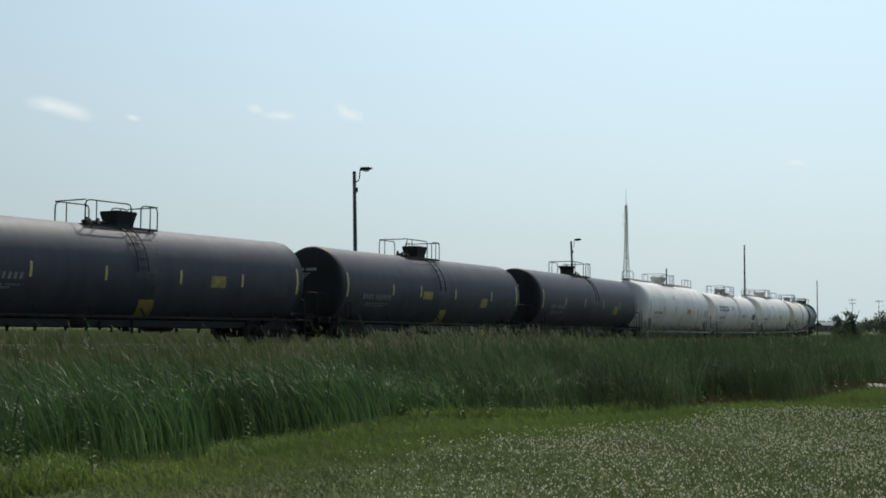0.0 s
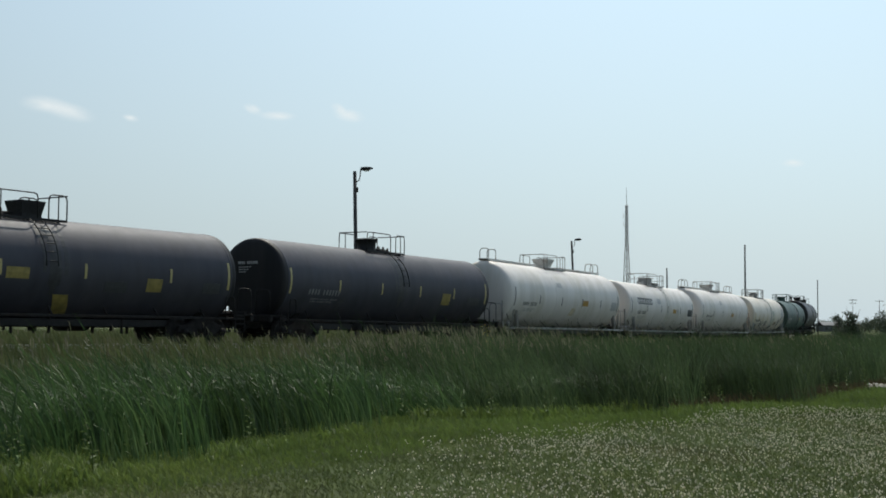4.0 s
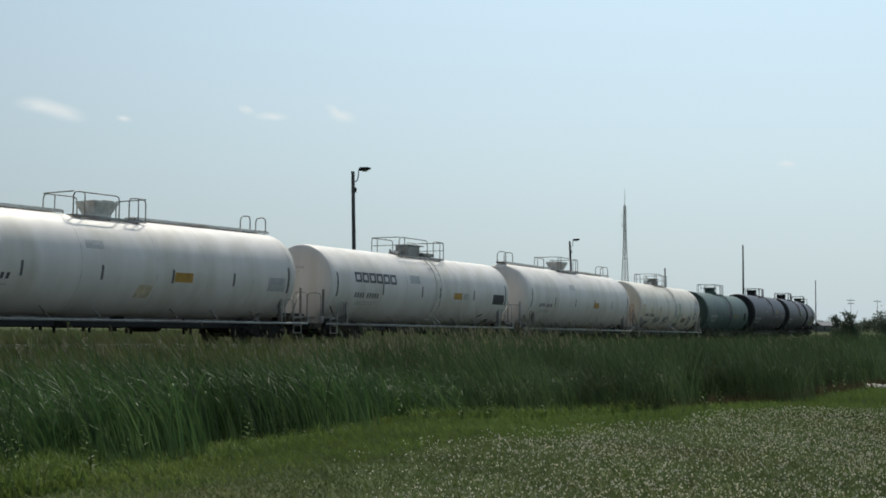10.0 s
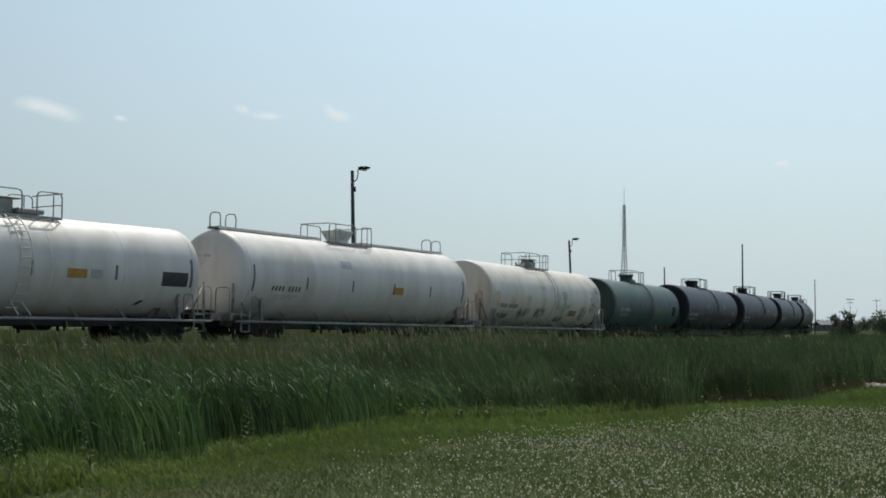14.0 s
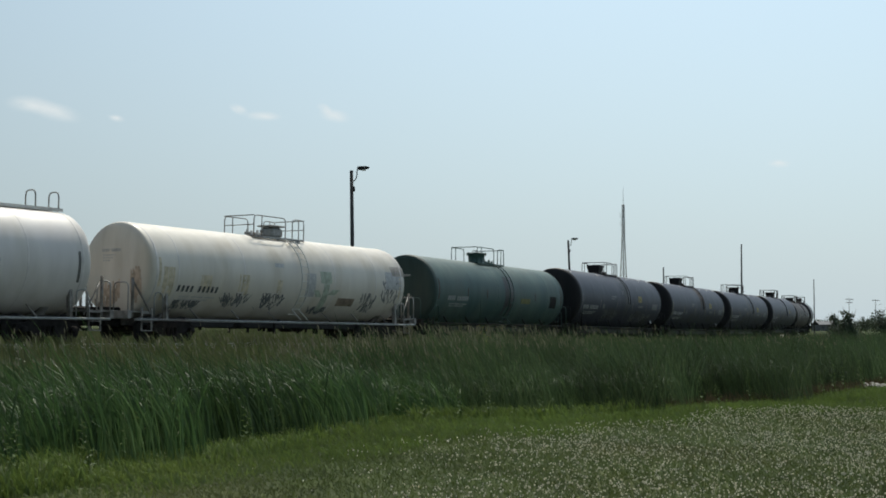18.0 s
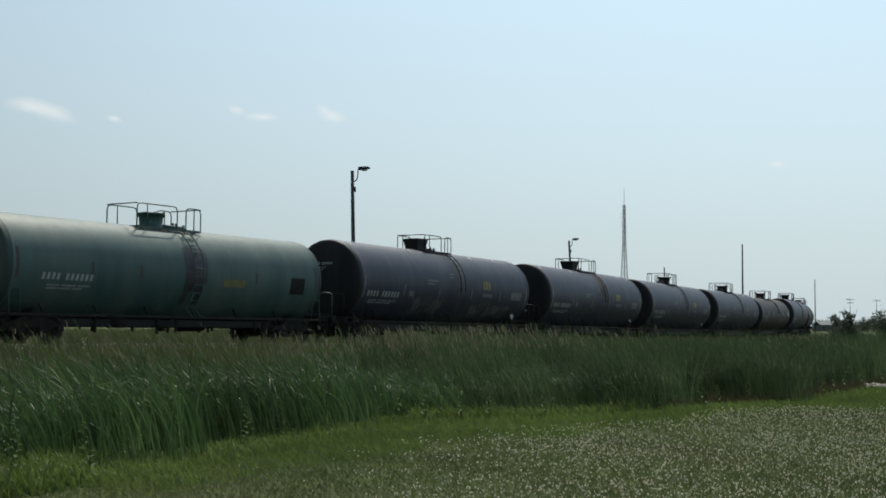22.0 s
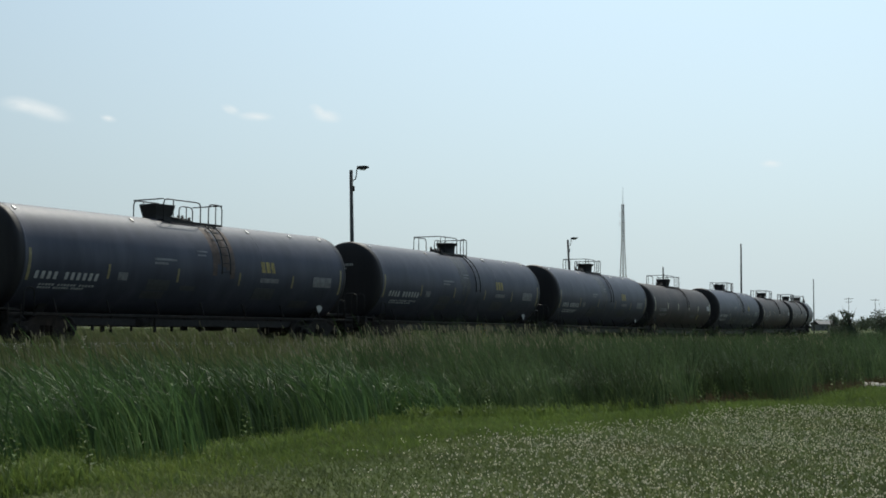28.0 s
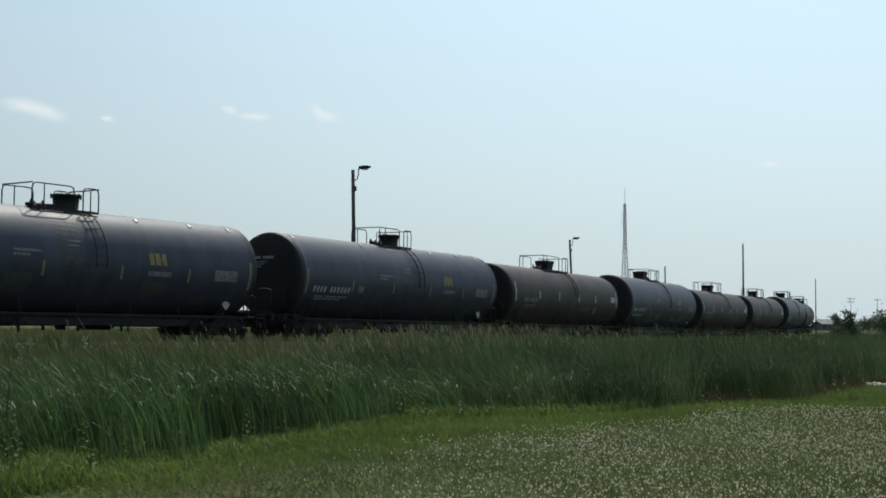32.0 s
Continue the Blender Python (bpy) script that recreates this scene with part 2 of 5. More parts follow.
def cloud_material():
    """Thin vapour: dense in the middle of its sheet, frayed towards the rim."""
    m = bpy.data.materials.new("thin_cloud")
    m.use_nodes = True
    n, l = m.node_tree.nodes, m.node_tree.links
    n.remove(n["Principled BSDF"])
    coord, far_out, shift, noi = (n.new("ShaderNode" + k) for k in ("TexCoord", "VectorMath", "VectorMath", "TexNoise"))
    far_out.operation = "LENGTH"
    l.new(coord.outputs["Object"], far_out.inputs[0])
    info, spread = n.new("ShaderNodeObjectInfo"), n.new("ShaderNodeMath")
    spread.operation, spread.inputs[1].default_value = "MULTIPLY", 40.0
    l.new(info.outputs["Random"], spread.inputs[0])
    l.new(coord.outputs["Object"], shift.inputs[0])
    l.new(spread.outputs[0], shift.inputs[1])
    noi.inputs["Scale"].default_value, noi.inputs["Detail"].default_value = 1.3, 5
    l.new(shift.outputs[0], noi.inputs["Vector"])
    body, fray, both, thin = (n.new("ShaderNode" + k) for k in ("MapRange", "MapRange", "Math", "Math"))
    body.interpolation_type = "SMOOTHSTEP"
    for node, row in ((body, (0.0, 1.0, 1.0, 0.0)), (fray, (0.25, 0.70, 0.35, 1.0))):
        for k, v in enumerate(row, 1):
            node.inputs[k].default_value = v
    l.new(far_out.outputs["Value"], body.inputs[0])
    l.new(noi.outputs["Fac"], fray.inputs[0])
    both.operation = thin.operation = "MULTIPLY"
    l.new(body.outputs[0], both.inputs[0])
    l.new(fray.outputs[0], both.inputs[1])
    l.new(both.outputs[0], thin.inputs[0])
    thin.inputs[1].default_value = 0.75
    em, tr, mx = n.new("ShaderNodeEmission"), n.new("ShaderNodeBsdfTransparent"), n.new("ShaderNodeMixShader")
    em.inputs[0].default_value, em.inputs[1].default_value = (0.90, 0.94, 0.95, 1), 0.90
    l.new(thin.outputs[0], mx.inputs[0])
    l.new(tr.outputs[0], mx.inputs[1])
    l.new(em.outputs[0], mx.inputs[2])
    l.new(mx.outputs[0], n["Material Output"].inputs[0])
    return m


thin_cloud = cloud_material()


# ---- mesh building ----
class Mesh:
    """Collects verts and faces; pieces are added one by one."""

    def __init__(self):
        self.v, self.f, self.s = [], [], []

    def add(self, verts, faces, smooth=False):
        k = len(self.v)
        self.v += [tuple(p) for p in verts]
        self.f += [tuple(i + k for i in f) for f in faces]
        self.s += [smooth] * len(faces)
        return self

    def box(self, c, size, m=None, bevel=0.0):
        x, y, z = (a / 2 for a in size)
        e = min(bevel, x * 0.9, y * 0.9, z * 0.9)
        if e <= 0:
            v = [Vector((sx * x, sy * y, sz * z)) for sx in (-1, 1) for sy in (-1, 1) for sz in (-1, 1)]
            f = [(0, 1, 3, 2), (4, 6, 7, 5), (0, 4, 5, 1), (2, 3, 7, 6), (0, 2, 6, 4), (1, 5, 7, 3)]
        else:
            ring = []
            for zz, k in ((-z, e), (-z + e, 0), (z - e, 0), (z, e)):
                a, b = x - k, y - k
                ring.append([(-a + e, -b), (a - e, -b), (a, -b + e), (a, b - e), (a - e, b), (-a + e, b), (-a, b - e), (-a, -b + e)])
            v = [Vector((px, py, zz)) for r, zz in zip(ring, (-z, -z + e, z - e, z)) for px, py in r]
            f = [tuple(range(7, -1, -1)), tuple(range(24, 32))]
            f += [(8 * r + i, 8 * r + (i + 1) % 8, 8 * r + 8 + (i + 1) % 8, 8 * r + 8 + i) for r in range(3) for i in range(8)]
        if m is not None:
            v = [m @ p for p in v]
        return self.add([p + Vector(c) for p in v], f)

    def tube(self, pts, r, n=6, cap=True, smooth=True):
        pts = [Vector(p) for p in pts]
        radii = r if isinstance(r, (list, tuple)) else [r] * len(pts)
        v, f, up = [], [], None
        for i, p in enumerate(pts):
            d = (pts[min(i + 1, len(pts) - 1)] - pts[max(i - 1, 0)]).normalized()
            if up is None:
                up = Vector((0, 0, 1)) if abs(d.z) < 0.9 else Vector((1, 0, 0))
            a = d.cross(up).normalized()
            b = a.cross(d).normalized()
            up = b
            v += [p + (a * math.cos(q) + b * math.sin(q)) * radii[i] for q in (2 * math.pi * j / n for j in range(n))]
        for i in range(len(pts) - 1):
            f += [(i * n + j, i * n + (j + 1) % n, (i + 1) * n + (j + 1) % n, (i + 1) * n + j) for j in range(n)]
        self.add(v, f, smooth)
        if cap:
            k = len(self.v) - len(v)
            self.f += [tuple(k + j for j in range(n - 1, -1, -1)), tuple(k + len(v) - n + j for j in range(n))]
            self.s += [False, False]
        return self

    def lathe(self, profile, axis="x", n=32, at=(0, 0, 0)):
        """Revolves (along, radius) pairs round an axis through at; ends of radius 0 close."""
        v, f = [], []
        for a, r in profile:
            for j in range(n):
                q = 2 * math.pi * j / n
                c, s = r * math.cos(q), r * math.sin(q)
                v.append({"x": (a, c, s), "y": (c, a, -s), "z": (c, s, a)}[axis])
        for i in range(len(profile) - 1):
            f += [(i * n + j, i * n + (j + 1) % n, (i + 1) * n + (j + 1) % n, (i + 1) * n + j) for j in range(n)]
        self.add([Vector(p) + Vector(at) for p in v], f, True)
        return self

    def curved(self, rad, zc, x0, x1, z0, z1, off=0.006, side=-1, slant=0.0, nx=2):
        """A thin sheet lying on the tank's side between x0..x1 and heights z0..z1, its upper edge shifted by slant."""
        a0, a1 = (math.asin(max(-0.999, min(0.999, (z - zc) / rad))) for z in (z0, z1))
        nz = max(2, int(abs(a1 - a0) / 0.12) + 2)
        v, f = [], []
        for o in (off, 0.0):
            for i in range(nz):
                t = i / (nz - 1)
                a = a0 + (a1 - a0) * t
                for j in range(nx):
                    v.append((x0 + (x1 - x0) * j / (nx - 1) + slant * t, side * (rad + o) * math.cos(a), zc + (rad + o) * math.sin(a)))
        q = nx * nz
        for i in range(nz - 1):
            for j in range(nx - 1):
                k = i * nx + j
                f.append((k, k + 1, k + nx + 1, k + nx) if side < 0 else (k + nx, k + nx + 1, k + 1, k))
        edge = [j for j in range(nx)] + [i * nx + nx - 1 for i in range(1, nz)] + [(nz - 1) * nx + j for j in range(nx - 2, -1, -1)] + [i * nx for i in range(nz - 2, 0, -1)]
        f += [(edge[i], edge[(i + 1) % len(edge)], edge[(i + 1) % len(edge)] + q, edge[i] + q) for i in range(len(edge))]
        return self.add(v, f)

    def data(self, name, mat):
        me = bpy.data.meshes.new(name)
        me.from_pydata(self.v, [], self.f)
        me.polygons.foreach_set("use_smooth", self.s)
        me.materials.append(mat)
        me.update()
        return me


def part(name, mesh, mat, parent=None, label="", at=None):
    """Links a Mesh as one object under its thing or part."""
    ob = new(name, mesh if isinstance(mesh, bpy.types.Mesh) else mesh.data(name, mat))
    if parent is not None:
        ob.parent = parent
    if at is not None:
        ob.matrix_basis = at
    return tagged(ob, label)


def arrays(name, verts, faces, mat, smooth=False):
    """A mesh from numpy arrays of verts (n, 3) and equal-sided faces (m, k)."""
    me = bpy.data.meshes.new(name)
    m, k = faces.shape
    me.vertices.add(len(verts))
    me.vertices.foreach_set("co", np.ascontiguousarray(verts, dtype=np.float32).ravel())
    me.loops.add(m * k)
    me.loops.foreach_set("vertex_index", np.ascontiguousarray(faces, dtype=np.int32).ravel())
    me.polygons.add(m)
    me.polygons.foreach_set("loop_start", np.arange(0, m * k, k, dtype=np.int32))
    me.polygons.foreach_set("loop_total", np.full(m, k, dtype=np.int32))
    me.polygons.foreach_set("use_smooth", np.full(m, smooth))
    me.materials.append(mat)
    me.update(calc_edges=True)
    return me


# ---- the track's line ----
KNOTS = (-40, -39, -20, 30, 70, 110, 150, 190, 300, 330, 331)
BEND = (0, 0.0046, 0.0046, 0.0031, -0.0003, 0.0029, 0.0033, 0.00335, 0.00335, 0.00335, 0)
STEP = 0.5
LINE_S = np.arange(-220, 480, STEP)
_k = np.interp(LINE_S, KNOTS, BEND)
LINE_T = np.concatenate([[0], np.cumsum((_k[1:] + _k[:-1]) / 2 * STEP)])
LINE_T += 0.96149 - np.interp(0, LINE_S, LINE_T)
_c, _s = np.cos(LINE_T), np.sin(LINE_T)
LINE_X = np.concatenate([[0], np.cumsum((_c[1:] + _c[:-1]) / 2 * STEP)])
LINE_Y = np.concatenate([[0], np.cumsum((_s[1:] + _s[:-1]) / 2 * STEP)])
LINE_X += -15.336 - np.interp(0, LINE_S, LINE_X)
LINE_Y += 34.119 - np.interp(0, LINE_S, LINE_Y)
LINE_Z = np.interp(LINE_S, (-220, 0, 80, 160, 300, 480), (0, 0, -0.708, -0.469, 0.717, 0.717))
LINE_Z = np.convolve(np.pad(LINE_Z, 40, mode="edge"), np.ones(81) / 81, mode="valid")


def on_line(s):
    return Vector((np.interp(s, LINE_S, LINE_X), np.interp(s, LINE_S, LINE_Y), np.interp(s, LINE_S, LINE_Z)))


def travelled(t):
    return 5.633 * t + 0.00734 * (t - 16) ** 2


def near_line(x, y):
    """Distance to the track's centre line and the rail's height there, for arrays of points."""
    x, y = np.asarray(x, float), np.asarray(y, float)
    d, z = np.empty(x.shape), np.empty(x.shape)
    lx, ly, lz = LINE_X[::4], LINE_Y[::4], LINE_Z[::4]
    for a in range(0, x.size, 20000):
        q = (x.ravel()[a:a + 20000, None] - lx) ** 2 + (y.ravel()[a:a + 20000, None] - ly) ** 2
        k = q.argmin(1)
        d.ravel()[a:a + 20000], z.ravel()[a:a + 20000] = np.sqrt(q[np.arange(len(k)), k]), lz[k]
    return d, z


# edge of the mown lawn, seen from above
EDGE = ((-30, -22), (-12, 0), (-6.2, 8), (-4.1, 11.7), (-2.7, 15.3), (-1.4, 20.4), (2.2, 21.2), (5.3, 23.8), (7.6, 26.2), (12.6, 34.0), (20, 47), (60, 105), (200, 300))


def past_edge(x, y):
    """How far beyond the lawn's edge a point lies, towards the track (negative on the lawn)."""
    x, y = np.asarray(x, float), np.asarray(y, float)
    best = np.full(x.shape, 1e9)
    sign = np.ones(x.shape)
    for (ax, ay), (bx, by) in zip(EDGE[:-1], EDGE[1:]):
        ux, uy = bx - ax, by - ay
        t = np.clip(((x - ax) * ux + (y - ay) * uy) / (ux * ux + uy * uy), 0, 1)
        d = np.hypot(x - ax - t * ux, y - ay - t * uy)
        side = np.where(ux * (y - ay) - uy * (x - ax) > 0, 1.0, -1.0)
        sign = np.where(d < best, side, sign)
        best = np.minimum(d, best)
    return best * sign


def smooth(a, b, x):
    t = np.clip((x - a) / (b - a), 0, 1)
    return t * t * (3 - 2 * t)


def height(x, y):
    """The ground's height."""
    d, rail = near_line(x, y)
    e = past_edge(x, y)
    ditch = -0.32 * smooth(0.0, 2.5, e) * smooth(5.5, 8.5, d)
    base = -1.0 + 0.03 * np.sin(x * 0.7 + 1) * np.sin(y * 0.5) + ditch
    bank = smooth(6.0, 2.4, d)
    return base * (1 - bank) + (rail - 0.50) * bank


# ---- ground ----
def ground_sheet():
    far = np.geomspace(1, 4300, 26)
    xs = np.concatenate([-70 - far[::-1], np.arange(-70, 111, 1.25), 111 + far])
    ys = np.concatenate([-30 - far[::-1], np.arange(-30, 300, 1.25), 300 + far])
    gx, gy = np.meshgrid(xs, ys)
    gz = height(gx, gy)
    nx, ny = len(xs), len(ys)
    i = (np.arange(ny - 1)[:, None] * nx + np.arange(nx - 1)).ravel()
    me = arrays("ground", np.stack([gx, gy, gz], -1).reshape(-1, 3), np.stack([i, i + 1, i + nx + 1, i + nx], 1), earth, True)
    return tagged(new("ground", me), "flat grassy ground with a shallow ditch beside the track", "ground", kind="structure")


ground_sheet()


def sweep(profile, lateral, s0, s1, step):
    """A profile of (across, up) points carried along the track."""
    m = Mesh()
    ss = np.arange(s0, s1, step)
    v, n = [], len(profile)
    for s in ss:
        p, t = on_line(s), np.interp(s, LINE_S, LINE_T)
        for a, z in profile:
            v.append((p.x + (a + lateral) * math.sin(t), p.y - (a + lateral) * math.cos(t), p.z + z))
    f = [(i * n + j, i * n + (j + 1) % n, (i + 1) * n + (j + 1) % n, (i + 1) * n + j) for i in range(len(ss) - 1) for j in range(n)]
    f += [tuple(range(n)), tuple(range(len(v) - 1, len(v) - n - 1, -1))]
    return m.add(v, f)


track = tagged(new("railway_track"), "single railway track on grey ballast in the grass", "track", kind="structure")
part("ballast_bed", sweep([(-2.3, -0.60), (-1.7, -0.24), (1.7, -0.24), (2.3, -0.60)], 0, -200, 420, 3), ballast, track, "grey crushed-stone ballast")
for lat in (-0.755, 0.755):
    part("rail", sweep([(-0.07, -0.17), (0.07, -0.17), (0.07, -0.155), (0.012, -0.13), (0.012, -0.04), (0.036, -0.03), (0.036, 0.0),
                        (-0.036, 0.0), (-0.036, -0.03), (-0.012, -0.04), (-0.012, -0.13), (-0.07, -0.155)], lat, -200, 420, 3), bright_steel, track)
tie = Mesh().box((0, 0, -0.245), (0.23, 2.6, 0.15), bevel=0.02).data("tie", tie_wood)
for k in range(280):
    s = -40 + 0.55 * k
    p = on_line(s)
    part("tie", tie, None, track, at=pose(p.x, p.y, p.z, 0, 0, math.degrees(np.interp(s, LINE_S, LINE_T))))


# ---- tank cars ----
WHEEL = 0.44


def truck(parent, x, metal):
    """A two-axle truck with side frames, bolster and springs; its wheelsets turn."""
    m = Mesh().box((x, 0, 0.62), (0.42, 2.0, 0.24), bevel=0.04).lathe([(0.70, 0), (0.70, 0.2), (0.85, 0.2), (0.85, 0)], "z", 16, (x, 0, 0))
    root = part("truck", m, metal, parent, "dirty cast-steel two-axle truck")
    for y in (-1.0, 1.0):
        f = Mesh()
        prof = [(-1.15, 0.40), (-1.12, 0.60), (-0.72, 0.66), (-0.38, 0.84), (0.38, 0.84), (0.72, 0.66), (1.12, 0.60), (1.15, 0.40), (0.70, 0.40), (0.36, 0.24), (-0.36, 0.24), (-0.70, 0.40)]
        v = [(x + a, y + o, z) for o in (-0.07, 0.07) for a, z in prof]
        n = len(prof)
        f.add(v, [tuple(range(n)), tuple(range(2 * n - 1, n - 1, -1))] + [(i, i + n, (i + 1) % n + n, (i + 1) % n) for i in range(n)])
        part("side_frame", f, metal, root)
        sp = Mesh()
        for dx in (-0.18, 0, 0.18):
            for h in range(5):
                sp.lathe([(0.30 + 0.05 * h, 0.05), (0.32 + 0.05 * h, 0.085), (0.34 + 0.05 * h, 0.05)], "z", 10, (x + dx, y * 1.09, 0))
        part("spring_group", sp, metal, root)
        for dx in (-0.89, 0.89):
            part("bearing_cap", Mesh().lathe([(y * 1.06, 0.0), (y * 1.06, 0.11), (y * 1.2, 0.10), (y * 1.22, 0.0)], "y", 12, (x + dx, 0, WHEEL)), metal, root)
    sets = []
    for dx in (-0.89, 0.89):
        w = Mesh().lathe([(-1.05, 0), (-1.05, 0.075), (1.05, 0.075), (1.05, 0)], "y", 12)
        for y in (-0.755, 0.755):
            k = 1 if y > 0 else -1
            w.lathe([(y - k * 0.085, 0.1), (y - k * 0.085, WHEEL + 0.028), (y - k * 0.055, WHEEL + 0.028), (y - k * 0.04, WHEEL), (y + k * 0.065, WHEEL - 0.006),
                     (y + k * 0.065, WHEEL - 0.07), (y + k * 0.02, WHEEL - 0.09), (y + k * 0.015, 0.17), (y + k * 0.07, 0.13), (y + k * 0.07, 0)], "y", 28)
        ws = part("wheelset", w, wheel_steel, root, "steel wheels and axle with worn treads", pose(x + dx, 0, WHEEL))
        sets.append(ws)
    return sets


def railing(m, pts, r=0.022):
    """A rail through points with rounded corners."""
    pts = [Vector(p) for p in pts]
    out = [pts[0]]
    for a, b, c in zip(pts[:-2], pts[1:-1], pts[2:]):
        d = min(0.16, (a - b).length / 2.2, (c - b).length / 2.2)
        p, q = b + (a - b).normalized() * d, b + (c - b).normalized() * d
        out += [p, p.lerp(b, 0.5).lerp(b.lerp(q, 0.5), 0.5), q]
    m.tube(out + [pts[-1]], r)


def marks(car, rad, zc, x0, x1, z, h, groups, mat, off, side=-1, hollow=False, name="character", label="", joined=False):
    """A line of lettering as plain bars, one to a character; groups gives the characters of each word."""
    total = sum(groups) + 0.8 * (len(groups) - 1)
    pitch, x, rest = (x1 - x0) / total, x0, Mesh()
    for g in groups:
        for _ in range(g):
            m = rest if joined else Mesh()
            a, b = x + off, x + pitch * (0.86 if hollow else 0.52) + off
            if hollow:
                t = 0.095
                for q in ((a, b, z, z + t), (a, b, z + h - t, z + h), (a, a + t, z + t, z + h - t), (b - t, b, z + t, z + h - t)):
                    m.curved(rad, zc, *q, side=side)
            else:
                m.curved(rad, zc, a, b, z, z + h, side=side, slant=0.03)
            if not joined:
                part(name, m, mat, car, label)
            x += pitch
        x += 0.8 * pitch
    if joined:
        tagged(part(name, rest, mat, car, label), kind="stuff")


WHEELSETS = []


def tank_car(name, label, length, rad, zc, body, metal, under, head=0.34, strips=strip_dark, strip_x=(3, 6, 9, 12), strip_z=(2.0, 2.45),
             style="general", seams=(3.2, 6.1, 9.1, 12.0), house="dome", plat=(4.9, 8.5), panels=(), number=None, number_mat=letter_white,
             title=False, scribbles=(), streaks=(), rail_walk=False, dome_x=6.7, letters=(4, 6), valves=1, ladder=0.9, near=-0.2, far=-0.3, square=6.0,
             frame_mat=None, seam=None, head_stains=(), lugs=False, placard=False, ends_mat=None):
    """A tank car; its origin lies on the rails midway along the tank, x runs along the track."""
    car = tagged(new(name), label, "tank car", "tank cars of the train")
    o = -length / 2
    half = length / 2
    lo, hi = o + near, half + far            # the shell's welded rims
    ramp = [math.pi / 2 * (k / 18) for k in range(19)]
    dish = [(head * max(math.cos(q), 0.0) ** (2 / square), rad * math.sin(q) ** (2 / square)) for q in ramp]
    part("tank", Mesh().lathe([(lo + (hi - lo) * k / 10, rad) for k in range(11)], "x", 72, (0, 0, zc)), body, car)
    # ends_mat, where given, carries the shade on the heads in its colour
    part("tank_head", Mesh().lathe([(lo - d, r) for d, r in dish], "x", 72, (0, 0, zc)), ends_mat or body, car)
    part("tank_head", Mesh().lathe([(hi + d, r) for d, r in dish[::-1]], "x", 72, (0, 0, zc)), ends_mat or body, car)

    def on_head(y, z, off=0.006):
        """x of the near head's skin at a place across it."""
        f = min(math.hypot(y, z - zc) / rad, 1.0)
        return lo - head * max(1 - f ** square, 0.0) ** (1 / square) - off

    for x in (lo - o, hi - o, *seams):
        wide, proud = (0.05, 0.008) if x in (lo - o, hi - o) else (0.035, 0.003)
        part("weld_seam", Mesh().lathe([(x + o - wide, rad - 0.01), (x + o - wide * 0.6, rad + proud), (x + o + wide * 0.6, rad + proud), (x + o + wide, rad - 0.01)], "x", 64, (0, 0, zc)), seam or body, car)
    # reflective strips on both sides, tall ones beside the heads
    for side in (-1, 1):
        for x in strip_x:
            part("reflective_strip", Mesh().curved(rad, zc, x + o - 0.045, x + o + 0.045, *strip_z, side=side), strips, car)
        for x in (near + 0.14, length + far - 0.12):
            part("reflective_strip", Mesh().curved(rad, zc, x + o - 0.05, x + o + 0.05, strip_z[0] - 0.15, strip_z[1] + 0.33, side=side), strips, car)
    for x0, x1, z0, z1, mat, slant in panels:
        part("stencil_panel", Mesh().curved(rad, zc, x0 + o, x1 + o, z0, z1, slant=slant), mat, car)
    for x0, x1, z0, z1, mat in streaks:
        m = Mesh()
        rnd = random.Random(int(x0 * 100))
        for k in range(5):
            a = x0 + (x1 - x0) * (k + rnd.random() * 0.5) / 5
            m.curved(rad, zc, a + o, a + o + (x1 - x0) * rnd.uniform(0.12, 0.24), z0 + rnd.uniform(0, 0.5) * (z1 - z0), z1, off=0.003)
        tagged(part("residue_streak", m, mat, car, "residue run down from the hatch"), kind="stuff")
    for x0, x1, z0, z1, mat in scribbles:
        m = Mesh()
        rnd = random.Random(int(x0 * 77))
        for k in range(int((x1 - x0) * 34)):
            a = rnd.uniform(x0, x1)
            b = rnd.uniform(z0, z1 - 0.15)
            m.curved(rad, zc, a + o, a + o + rnd.uniform(0.02, 0.08), b, min(z1, b + rnd.uniform(0.08, 0.3)), off=0.003 + 0.0004 * (k % 5), slant=rnd.uniform(-0.22, 0.22))
        tagged(part("scrawl", m, mat, car, "faded sprayed scrawl"), kind="stuff")
    if number:
        x0, x1, z, h = number
        marks(car, rad, zc, x0, x1, z, h, letters, number_mat, o)
        for k, (dz, w) in enumerate(((0.13, 0.95), (0.22, 0.80))):
            marks(car, rad, zc, x0 + 0.25, x0 + (x1 - x0) * w, z - dz - 0.06, 0.055, (5, 6, 5), number_mat if body not in (paint_white, paint_cream) else panel_shade, o, name="small_lettering", joined=True)
        # the same mark on the end
        e = Mesh()
        for k in range(letters[0] + letters[1]):
            y, z = 0.55 - 0.085 * (k + (k >= letters[0])), zc + rad * 0.40
            e.box((on_head(y, z, 0.004), y, z), (0.012, 0.052, 0.10))
        for row in range(3):
            for k in range(5 - row):
                y, z = 0.50 - 0.12 * k, zc + rad * 0.40 - 0.16 - 0.09 * row
                e.box((on_head(y, z, 0.004), y, z), (0.010, 0.08, 0.035))
        tagged(part("end_lettering", e, number_mat if number_mat is letter_white else panel_shade, car), kind="stuff")
